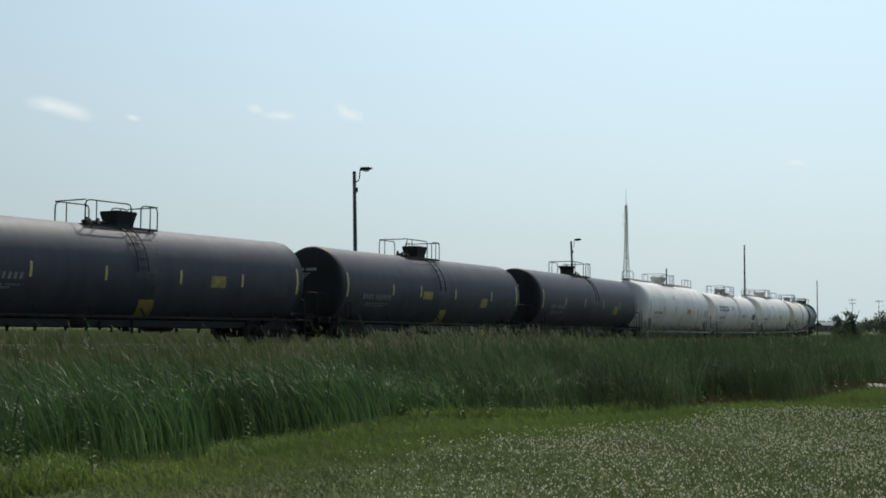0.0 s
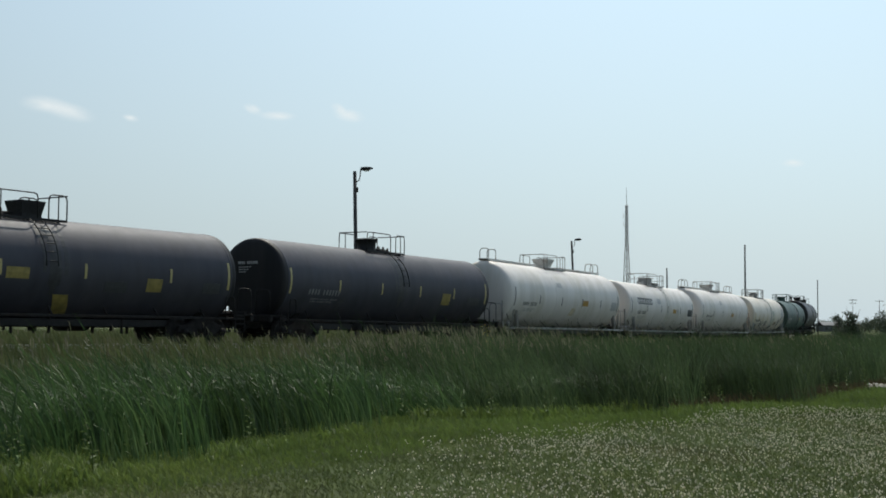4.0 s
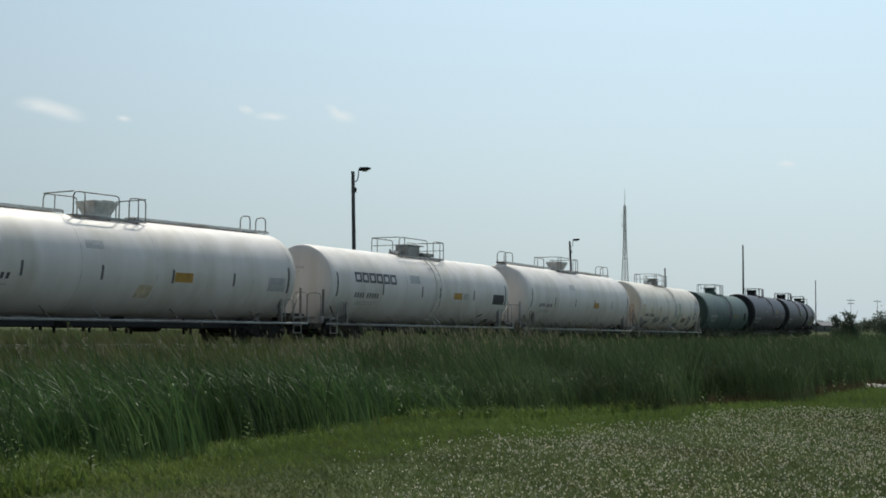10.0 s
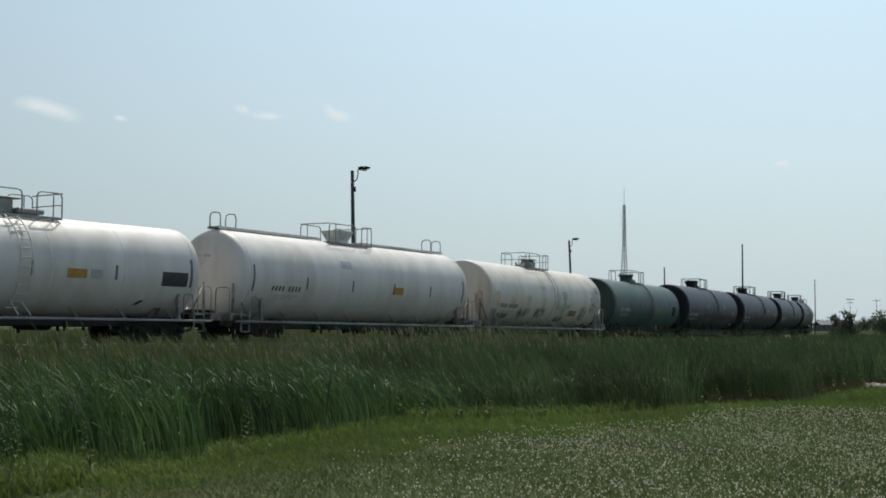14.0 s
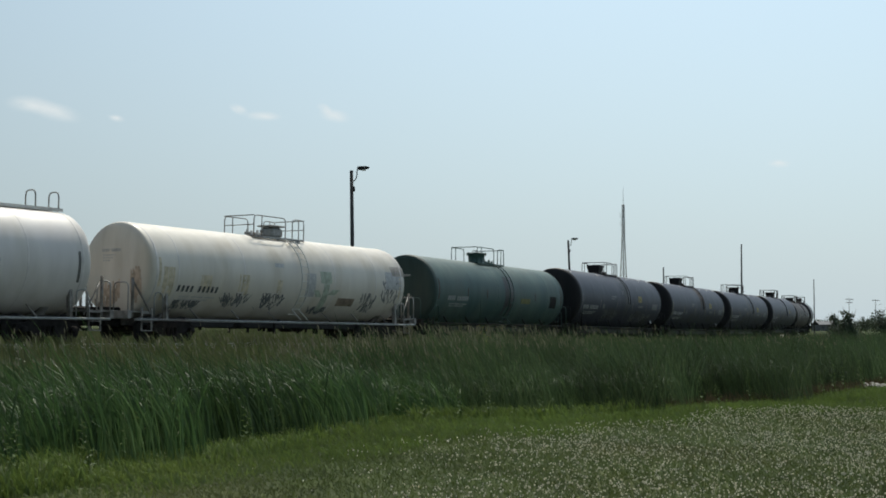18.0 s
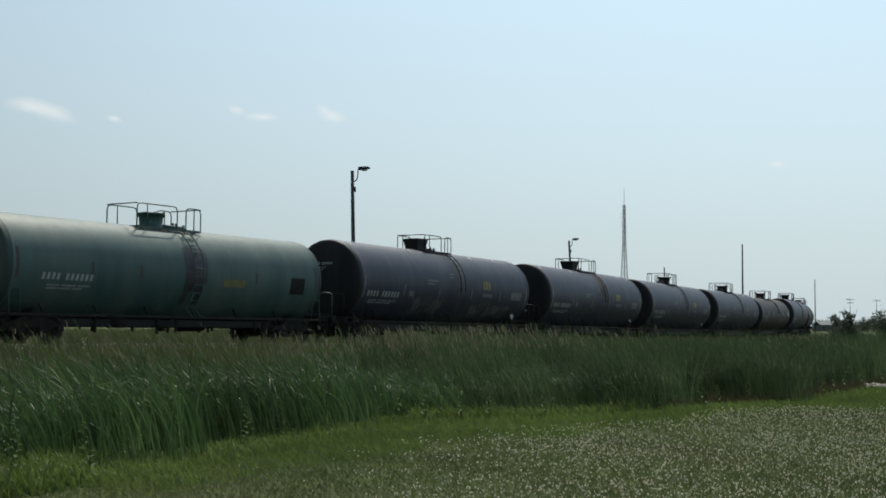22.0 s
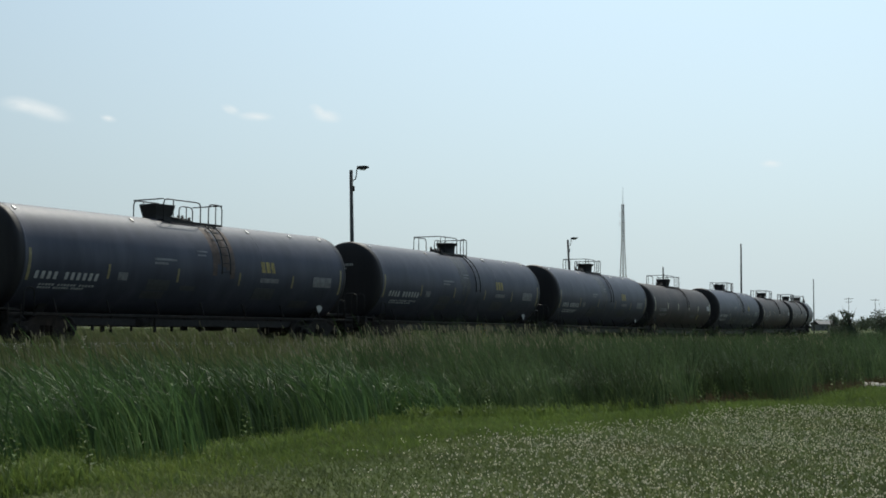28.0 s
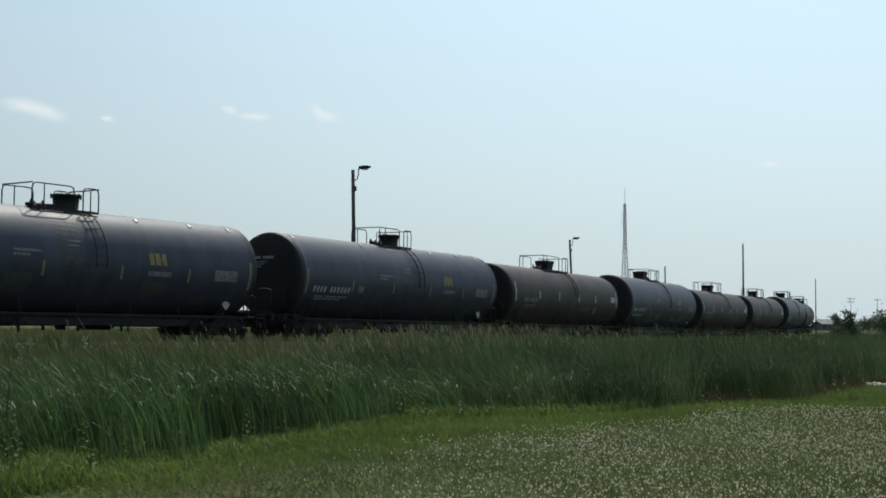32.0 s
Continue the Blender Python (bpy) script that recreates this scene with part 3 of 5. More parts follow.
    for y0, y1, z0, z1, mat in head_stains:
        m = Mesh()
        rnd = random.Random(int(z0 * 100 + y0 * 7))
        for k in range(17):
            y = y0 + (y1 - y0) * (k + rnd.uniform(-0.3, 0.3)) / 16
            w, b, t = rnd.uniform(0.015, 0.05), z0 + rnd.uniform(0, 0.45) * (z1 - z0), z1 - rnd.uniform(0, 0.35) * (z1 - z0)
            v = [(on_head(y + c * w, z, d), y + c * w, z) for d in (0.004 + 0.0004 * k, -0.004) for z in [b + (t - b) * q / 4 for q in range(5)] for c in (-1, 1)]
            f = [(2 * q, 2 * q + 2, 2 * q + 3, 2 * q + 1) for q in range(4)] + [(0, 1, 11, 10), (8, 18, 19, 9)] + [(2 * q, 2 * q + 10, 2 * q + 12, 2 * q + 2) for q in range(4)] + [(2 * q + 1, 2 * q + 3, 2 * q + 13, 2 * q + 11) for q in range(4)]
            m.add(v, f)
        tagged(part("head_stain", m, mat, car, "rusty runs on the tank's end"), kind="stuff")
    if lugs:
        # white paint on these lugs stands in for the sun's glint
        for x in (near + 0.16, 4.6, 10.2, 12.6, length + far - 0.5):
            z = zc + rad * math.sin(1.06)
            part("lifting_lug", Mesh().curved(rad, zc, x + o - 0.05, x + o + 0.05, z - 0.05, z + 0.05, off=0.03, slant=0.05), white_metal, car, "small lug, white as if glinting in the sun")
    if placard:
        x, z = length + far - 0.85 + o, 1.32
        y = -math.sqrt(rad ** 2 - (z - zc) ** 2) - 0.10
        d = 0.20
        pk = part("placard", Mesh().add([(x + a, y + b, z + c) for b in (-0.01, 0.01) for a, c in ((0, -d), (d, 0), (0, d), (-d, 0))], [(0, 1, 2, 3), (7, 6, 5, 4), (0, 4, 5, 1), (1, 5, 6, 2), (2, 6, 7, 3), (3, 7, 4, 0)]), letter_white, car, "white diamond-shaped hazard placard")
        part("holder", Mesh().box((x, y + 0.06, z), (0.05, 0.10, 0.30)), dark_metal, pk)
    if title:
        marks(car, rad, zc, title[0], title[1], title[2], title[3], (6,), letter_black, o, hollow=True, name="emblem_block", label="dark block of an emblem")
    top = zc + rad
    # top platform with railing, hatch housing and valves
    a, b = plat[0] + o, plat[1] + o
    w = 0.70
    deck = Mesh()
    for k in range(int((b - a) / 0.16)):
        for y in (-w * 0.72, w * 0.72):
            deck.box((a + 0.08 + 0.16 * k, y, top - 0.05), (0.12, 0.42, 0.03))
    for y in (-w, -0.4, 0.4, w):
        deck.box(((a + b) / 2, y, top - 0.08), (b - a, 0.05, 0.07))
    dk = part("platform_deck", deck, metal, car, "grating deck on the tank's top")
    for x in (a + 0.3, (a + b) / 2, b - 0.3):
        for y in (-1, 1):
            part("brace", Mesh().tube([(x, y * w, top - 0.10), (x, y * w * 0.86, zc + math.sqrt(rad ** 2 - (w * 0.86) ** 2) - 0.02)], 0.03), metal, dk)
    zr = min(4.82, top + 0.70) if style != "pressure" else 4.74
    for y in (-w, w):
        r1 = Mesh()
        split = 0.62 if y < 0 else 0.45
        railing(r1, [(a, y, top - 0.08), (a, y, zr), (a + (b - a) * split, y, zr), (a + (b - a) * split, y, top - 0.08)])
        r1.tube([(a + 0.45, y, top - 0.08), (a + 0.45, y, zr)], 0.02)
        part("railing", r1, metal, car)
        r2 = Mesh()
        railing(r2, [(b - (b - a) * 0.24, y, top - 0.08), (b - (b - a) * 0.24, y, zr), (b, y, zr), (b, y, top - 0.08)])
        r2.tube([(b - 0.32, y, top - 0.08), (b - 0.32, y, zr)], 0.02)
        part("railing", r2, metal, car)
    for x in (a, b):
        r3 = Mesh().tube([(x, -w, zr), (x, w, zr)], 0.022)
        if body in (paint_white, paint_cream) and style != "pressure":
            r3.tube([(x, -w, (zr + top) / 2), (x, w, (zr + top) / 2)], 0.018)
        part("end_rail", r3, metal, car)
    hx = dome_x + o
    if house == "dome":
        h = part("hatch_housing", Mesh().lathe([(top - 0.12, 0.46), (top - 0.02, 0.46), (top, 0.38), (top + 0.40, 0.41), (top + 0.42, 0.47), (top + 0.47, 0.47), (top + 0.49, 0.43), (top + 0.51, 0.0)], "z", 24, (hx, 0, 0)), metal, car, "bolted hatch housing")
        for k in range(8):
            q = k * math.pi / 4 + 0.3
            part("bolt", Mesh().lathe([(top + 0.36, 0.0), (top + 0.36, 0.03), (top + 0.50, 0.03), (top + 0.52, 0.0)], "z", 6, (hx + 0.46 * math.cos(q), 0.46 * math.sin(q), 0)), metal, h)
    elif house == "hopper":
        m = Mesh()
        foot_w, rim_w = (0.36, 0.44) if style != "pressure" else (0.34, 0.50)
        v = [(hx + sx * l, sy * l * 0.9, z) for z, l in ((top - 0.1, foot_w), (top + 0.1, foot_w), (top + 0.44, rim_w), (top + 0.50, rim_w)) for sx, sy in ((-1, -1), (1, -1), (1, 1), (-1, 1))]
        m.add(v, [(3, 2, 1, 0), (12, 13, 14, 15)] + [(4 * i + j, 4 * i + (j + 1) % 4, 4 * i + 4 + (j + 1) % 4, 4 * i + 4 + j) for i in range(3) for j in range(4)])
        part("hatch_housing", m, white_metal if style == "pressure" else metal, car, "flared sheet-metal valve housing")
    elif house == "box":
        h = part("hatch_housing", Mesh().box((hx, 0, top + 0.18), (0.72, 0.66, 0.42), bevel=0.1), metal, car, "boxy hatch housing with a hinged lid")
        part("lid", Mesh().box((hx, 0, top + 0.43), (0.80, 0.74, 0.06), bevel=0.02), metal, h)
    if house == "long":
        h = part("hatch_housing", Mesh().box((hx, 0, top + 0.22), (1.05, 0.66, 0.46), bevel=0.04), metal, car, "long sheet-metal housing over the hatch")
        part("lid", Mesh().box((hx + 0.16, 0, top + 0.47), (1.30, 0.74, 0.05), bevel=0.02), metal, h)
        part("tray", Mesh().box((hx + 1.05, -0.1, top + 0.10), (0.95, 0.80, 0.16), bevel=0.03), metal, h, "grey box beside the housing")
    if valves:
        for k in range(4):
            x = hx - valves * (0.85 + 0.17 * k)
            y = -0.18 if k % 2 else 0.16
            part("valve", Mesh().lathe([(top - 0.1, 0.09), (top + 0.05, 0.09), (top + 0.06, 0.05), (top + 0.16 + 0.04 * (k % 3), 0.05), (top + 0.18 + 0.04 * (k % 3), 0.0)], "z", 10, (x, y, 0)), metal, car)
        part("pipe_stub", Mesh().tube([(hx - valves * 1.5, 0, top + 0.08), (hx - valves * 0.5, 0, top + 0.10)], 0.06), metal, car)
    # curved ladder down each side
    lx = (plat[0] + plat[1]) / 2 + ladder + o
    foot = 2.3 if metal is dark_metal else 1.0
    for side in (-1, 1) if style != "pressure" else ():
        lad = Mesh()
        for dx in (-0.21, 0.21):
            pts = []
            for k in range(15):
                q = 1.05 - k * 0.13
                if zc + (rad + 0.1) * math.sin(q) < foot:
                    break
                pts.append((lx + dx, side * (rad + 0.1) * math.cos(q), zc + (rad + 0.1) * math.sin(q)))
            if foot < 2:
                pts.append((lx + dx, side * (rad + 0.06), 0.85))
            lad.tube(pts, 0.02)
        lm = white_metal if metal is galvanised else metal
        ld = part("ladder", lad, lm, car)
        for k in range(12):
            q = 0.95 - k * 0.17
            z = zc + (rad + 0.1) * math.sin(q)
            if z > foot:
                part("rung", Mesh().tube([(lx - 0.21, side * (rad + 0.1) * math.cos(q), z), (lx + 0.21, side * (rad + 0.1) * math.cos(q), z)], 0.016, cap=False), lm, ld)
    if style == "pressure":
        # running board along the top with hoops at its ends
        run = Mesh()
        for k in range(int((hi - lo + 0.5) / 0.30)):
            x = lo - 0.25 + 0.15 + 0.30 * k
            if x < a - 0.05 or x > b + 0.05:
                run.box((x, 0, top + 0.10), (0.27, 0.5, 0.035))
        for y in (-0.25, 0.25):
            for x0, x1 in ((lo - 0.25, a), (b, hi + 0.25)):
                run.box(((x0 + x1) / 2, y, top + 0.06), (x1 - x0, 0.04, 0.08))
        for k in range(12):
            x = -half + 0.2 + (length - 0.4) * k / 11
            for y in (-0.2, 0.2):
                run.tube([(x, y, top - 0.04), (x, y, top + 0.06)], 0.025)
        part("running_board", run, white_metal, car, "grating walkway along the tank's top")
        for x in (lo - 0.15, lo + 0.70, hi - 0.75, hi + 0.10):
            hp = Mesh()
            railing(hp, [(x, -0.24, top + 0.08), (x, -0.24, top + 0.62), (x, 0.24, top + 0.62), (x, 0.24, top + 0.08)], 0.024)
            part("hoop_handle", hp, metal, car)
    # underframe
    ends = half + 1.05
    fm = frame_mat or under
    sill = Mesh().box((0, 0, 0.80), (2 * ends - 0.4, 0.34, 0.42))
    part("centre_sill", sill, fm, car)
    for y in (-0.62, 0.62):
        part("stringer", Mesh().box((0, y, 0.68), (length - 4.6, 0.08, 0.22)), dark_metal, car)
    for k in (-1, 1):
        part("saddle", Mesh().add(
            [(k * (half - 1.1) + dx, y, z) for dx in (-0.16, 0.16) for y, z in ((-0.5, 0.7), (-0.95, zc - rad * 0.78), (-0.80, zc - rad * 0.74), (0, zc - rad * 0.90), (0.80, zc - rad * 0.74), (0.95, zc - rad * 0.78), (0.5, 0.7))],
            [tuple(range(6, -1, -1)), tuple(range(7, 14))] + [(i, (i + 1) % 7, 7 + (i + 1) % 7, 7 + i) for i in range(7)]), fm, car)
        part("end_sill", Mesh().box((k * ends, 0, 0.92), (0.16, 2.7, 0.26), bevel=0.02), fm, car)
        pl = part("end_platform", Mesh().box((k * (half + 0.65), 0, 1.02), (0.9, 2.6, 0.05)), fm, car)
        for y in (-1, 1):
            er = Mesh()
            railing(er, [(k * ends, y * 1.25, 1.0), (k * ends, y * 1.25, 1.95), (k * ends, y * 0.62, 1.95), (k * ends, y * 0.62, 1.0)], 0.022)
            part("end_rail", er, metal, pl)
        cp = Mesh().box((k * (ends + 0.16), 0, 0.86), (0.36, 0.22, 0.24), bevel=0.04).box((k * (ends + 0.36), 0.05 * k, 0.86), (0.28, 0.34, 0.28), bevel=0.06)
        part("coupler", cp, under, car)
        part("draft_gear", Mesh().box((k * (ends - 0.25), 0, 0.86), (0.9, 0.56, 0.62), bevel=0.05).box((k * (ends + 0.06), 0, 0.90), (0.10, 0.72, 0.52), bevel=0.03), under, car, "grimy coupler pocket and striker plate")
        bh = Mesh().tube([(k * ends, 0.35, 0.8), (k * (ends + 0.15), 0.35, 0.5), (k * (ends + 0.4), 0.3, 0.42)], 0.03)
        part("brake_hose", bh, dark_metal, car)
        for y in (-1.38, 1.38):
            st = Mesh()
            for z in (0.42, 0.70, 0.98):
                st.box((k * (half + 0.35), y, z), (0.45, 0.05, 0.035))
            for dx in (-0.22, 0.22):
                st.box((k * (half + 0.35) + dx, y, 0.78), (0.035, 0.05, 0.75))
            part("step_ladder", st, fm, car)
            gr = Mesh()
            railing(gr, [(k * (half + 0.05), y * 1.02, 0.85), (k * (half + 0.05), y * 1.02, 1.65), (k * (half - 0.35), y * 1.0, 1.65), (k * (half - 0.35), y * 1.0, 0.85)], 0.022)
            part("grab_iron", gr, metal, car)
    if not rail_walk:
        for y in (-1.36, 1.36):
            ss = part("side_sill", Mesh().box((0, y, 0.88), (length + 1.2, 0.06, 0.09), bevel=0.015), under, car, "long side sill below the tank")
            for x in np.arange(1.2, length - 1.0, 2.1):
                part("hanger", Mesh().tube([(float(x) + o, y, 0.92), (float(x) + o, y * 0.86, zc - rad * 0.74)], 0.03), under, ss)
    if rail_walk:
        for y in (-1.42, 1.42):
            sr = part("side_rail", Mesh().tube([(-half - 0.9, y, 0.77), (half + 0.9, y, 0.77)], 0.045), metal, car, "long handrail tube beside the sill")
            for x in (1.9, 4.0, 6.0, 9.3, 11.2, 13.2):
                if x < length:
                    part("strut", Mesh().tube([(x + o + 0.18, y, 0.79), (x + o, y * 0.80, zc - rad * 0.80)], 0.022), dirty_white, sr)
            for k in (-1, 1):
                part("end_post", Mesh().tube([(k * (half + 0.78), y * 0.82, 0.85), (k * (half + 0.78), y * 0.82, 2.1)], 0.05), dirty_white, sr)
                part("end_brace", Mesh().tube([(k * (half + 0.76), y * 0.82, 2.0), (k * (half + 0.02), y * 0.9, 0.9)], 0.03), dirty_white, sr)
            for x in (0.55, length - 0.55):
                bk = Mesh()
                bk.add([(x + o + dx, y * f, z) for dx in (-0.05, 0.05) for f, z in ((1.0, 0.77), (0.97, 1.65), (0.85, 1.65), (0.9, 0.77))],
                       [(0, 1, 2, 3), (7, 6, 5, 4)] + [(i, i + 4, (i + 1) % 4 + 4, (i + 1) % 4) for i in range(4)])
                part("end_bracket", bk, dirty_white, sr)
    # bottom fittings: outlet, brake gear and rods
    part("bottom_outlet", Mesh().lathe([(0.42, 0.0), (0.42, 0.13), (0.62, 0.13), (0.64, 0.24), (0.80, 0.24), (0.82, 0.34), (zc - rad + 0.1, 0.40)], "z", 16, (0.3, 0, 0)), under, car)
    part("brake_cylinder", Mesh().lathe([(-2.6, 0.0), (-2.6, 0.17), (-2.0, 0.17), (-1.95, 0.06), (-1.5, 0.05), (-1.5, 0)], "x", 14, (0, -0.55, 0.68)), under, car)
    part("air_reservoir", Mesh().lathe([(1.6, 0.0), (1.65, 0.18), (1.75, 0.21), (2.8, 0.21), (2.9, 0.18), (2.95, 0)], "x", 14, (0, 0.6, 0.62)), under, car)
    rg = Mesh()
    rnd = random.Random(int(length * 100 + rad * 10))
    for x in np.arange(-half + 2.6, half - 2.4, 0.62):
        x = float(x) + rnd.uniform(-0.2, 0.2)
        rg.box((x, rnd.uniform(-0.9, 0.9), 0.66 - 0.06), (0.06, 0.08, rnd.uniform(0.25, 0.55)))
    rg.tube([(-half + 1.4, -0.4, 0.55), (half - 1.4, -0.4, 0.55)], 0.025).tube([(-half + 1.4, 0.5, 0.66), (half - 1.4, 0.5, 0.66)], 0.03)
    part("brake_rigging", rg, under, car)
    for k in (-1, 1):
        WHEELSETS.append((car, truck(car, k * (half - 1.1), under)))
    return car


YEL = panel_yellow
A_PANELS = ((5.75, 6.55, 1.92, 2.25, YEL, 0), (11.1, 11.75, 1.68, 2.10, YEL, 0), (7.95, 8.52, 0.92, 1.50, YEL, -0.40), (9.4, 10.3, 1.62, 1.95, panel_dark, 0), (13.6, 14.4, 1.7, 2.05, panel_dark, 0))
A3_PANELS = ((10.36, 11.08, 1.93, 2.32, YEL, 0), (7.68, 8.34, 0.90, 1.44, YEL, -0.34), (13.6, 14.4, 1.7, 2.05, panel_dark, 0))
A2_PANELS = ((10.9, 11.6, 1.70, 2.20, YEL, 0), (3.0, 3.3, 1.2, 1.75, panel_dark, 0.2), (13.2, 14.3, 1.75, 2.1, panel_dark, 0))
panel_dull = material("dull_yellow_stencil", (0.22, 0.17, 0.045), 0.65, vary=0.5, scale=9)
C_PANELS = ((10.15, 10.35, 2.5, 2.88, panel_dull, -0.06), (10.42, 10.62, 2.5, 2.88, panel_dull, -0.06), (10.69, 10.87, 2.5, 2.88, panel_dull, -0.06),
            (10.1, 11.1, 2.15, 2.3, panel_grey, 0), (13.1, 14.2, 2.09, 2.46, panel_grey, 0), (4.9, 5.9, 2.68, 2.75, panel_grey, 0), (4.9, 5.5, 2.55, 2.62, panel_grey, 0),
            (4.7, 5.7, 1.72, 2.05, panel_dark, 0), (4.6, 5.6, 1.45, 1.68, panel_dark, 0), (6.9, 7.4, 3.05, 3.1, panel_grey, 0), (6.9, 7.3, 2.92, 2.97, panel_grey, 0),
            (6.2, 6.9, 1.75, 1.9, panel_dark, 0), (9.9, 11.0, 1.55, 1.95, panel_dark, 0), (12.2, 13.2, 1.3, 1.55, panel_dark, 0), (3.4, 3.8, 1.98, 2.22, panel_grey, 0))
D_PANELS = ((13.7, 14.5, 2.30, 2.62, letter_white, 0), (11.1, 11.3, 1.6, 1.95, YEL, 0.05), (9.0, 10.4, 1.7, 1.95, panel_dark, 0))
B1_PANELS = ((9.08, 9.9, 2.05, 2.36, panel_orange, 0), (7.5, 8.1, 1.50, 1.90, stain_yellow, 0.1), (13.7, 14.6, 1.9, 2.38, panel_shade, 0), (5.4, 6.1, 2.95, 3.2, panel_shade, 0))
B2_PANELS = ((8.96, 9.7, 2.0, 2.28, panel_orange, 0), (9.85, 10.3, 2.0, 2.28, panel_shade, 0), (12.77, 13.9, 1.87, 2.33, panel_dark, 0), (5.2, 6.0, 2.55, 2.9, panel_shade, 0), (11.9, 12.1, 1.25, 1.4, panel_dark, 0.2))
B3_PANELS = ((8.9, 9.7, 2.0, 2.3, panel_orange, 0), (5.3, 6.0, 2.9, 3.2, panel_shade, 0))
B4_PANELS = ((9.9, 11.0, 1.45, 1.75, material("brown_worn_panel", (0.20, 0.15, 0.11), 0.7, vary=0.35, scale=5), 0), (13.0, 14.2, 2.2, 2.9, panel_shade, 0), (5.9, 6.4, 2.75, 2.9, panel_shade, 0), (7.75, 8.3, 1.75, 2.62, panel_shade, 0), (13.5, 14.4, 2.75, 3.15, brown_band, 0), (8.8, 9.15, 1.25, 2.25, scrawl_green, 0.03), (8.62, 9.3, 2.27, 2.72, scrawl_green, -0.04), (8.45, 8.8, 1.75, 2.0, scrawl_green, -0.25), (9.15, 9.6, 1.85, 2.05, scrawl_green, 0.25))

black_car = tank_car("tank_car", "dusty black tank car with yellow reflective strips and panels", 15.15, 1.53, 2.3, paint_black, dark_metal, grime, strips=strip_yellow,
                     strip_x=(3.3, 5.55, 8.6, 12.1), panels=A_PANELS, number=(1.1, 3.2, 1.80, 0.20), house="hopper", dome_x=7.5, plat=(5.65, 8.5), ladder=0.2, number_mat=letter_faded, seams=(), streaks=((7.0, 7.9, 1.4, 3.5, stain_black),), near=-0.21, far=-0.24, ends_mat=paint_shaded_end)
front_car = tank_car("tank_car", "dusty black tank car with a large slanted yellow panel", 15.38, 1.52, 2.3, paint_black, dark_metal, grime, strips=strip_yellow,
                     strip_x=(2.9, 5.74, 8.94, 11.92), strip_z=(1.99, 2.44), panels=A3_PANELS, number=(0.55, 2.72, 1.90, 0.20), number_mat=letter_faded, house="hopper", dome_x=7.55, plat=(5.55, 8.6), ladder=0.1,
                     seams=(), streaks=((7.0, 8.1, 1.2, 3.5, stain_black),), near=-0.28, far=-0.36, ends_mat=paint_shaded_end)
black_car_2 = tank_car("tank_car", "dusty black tank car with a single yellow panel", 15.38, 1.53, 2.37, paint_black, dark_metal, grime, strips=strip_yellow,
                       strip_x=(3.0, 6.0, 9.0, 11.9), panels=A2_PANELS, number=(1.0, 3.1, 1.85, 0.20), house="dome", dome_x=7.05, plat=(6.05, 8.95), valves=-1, ladder=0.2, number_mat=letter_faded, seams=(), streaks=((7.0, 7.9, 1.4, 3.5, stain_black),), near=-0.28, far=-0.39, ends_mat=paint_shaded_end)
white_car = tank_car("tank_car", "white pressure tank car with a walkway along its top", 15.2, 1.6, 2.47, paint_white, galvanised, grime, strips=strip_dark,
                     strip_x=(3, 6, 9, 11.9), style="pressure", house="hopper", dome_x=7.1, plat=(5.55, 8.55), panels=B1_PANELS, number=(0.92, 2.7, 1.90, 0.18),
                     letters=(4, 4), number_mat=letter_black, rail_walk=True, valves=0, seams=(2.3, 5.2, 8.3, 10.5, 12.9), near=-0.26, far=-0.3, head=0.55, square=3.6, frame_mat=dirty_white, seam=seam_dirt)
emblem_car = tank_car("tank_car", "white tank car with dark block emblem and top platform", 14.2, 1.52, 2.36, paint_white, galvanised, grime, strips=strip_dark,
                      strip_x=(3.0, 6.15, 7.7, 10.85), house="long", dome_x=7.35, plat=(5.5, 9.35), ladder=0.0, panels=B2_PANELS, number=(0.95, 2.75, 1.84, 0.20), letters=(4, 5),
                      number_mat=letter_black, title=(0.95, 4.1, 2.45, 0.40), rail_walk=True, seams=(2.6, 4.9, 8.4, 11.2), near=-0.43, far=-0.02, frame_mat=dirty_white, seam=seam_dirt)
white_car_2 = tank_car("tank_car", "off-white pressure tank car with a walkway along its top", 15.15, 1.6, 2.45, paint_white, galvanised, grime, strips=strip_dark,
                       strip_x=(3, 6, 9, 11.9), style="pressure", house="hopper", dome_x=7.1, plat=(5.55, 8.55), panels=B3_PANELS, number=(0.92, 2.7, 1.90, 0.18),
                       letters=(4, 4), number_mat=letter_black, rail_walk=True, valves=0, seams=(2.3, 5.2, 8.3, 10.5, 12.9), near=-0.29, far=-0.3, head=0.55, square=3.6, frame_mat=dirty_white, seam=seam_dirt)
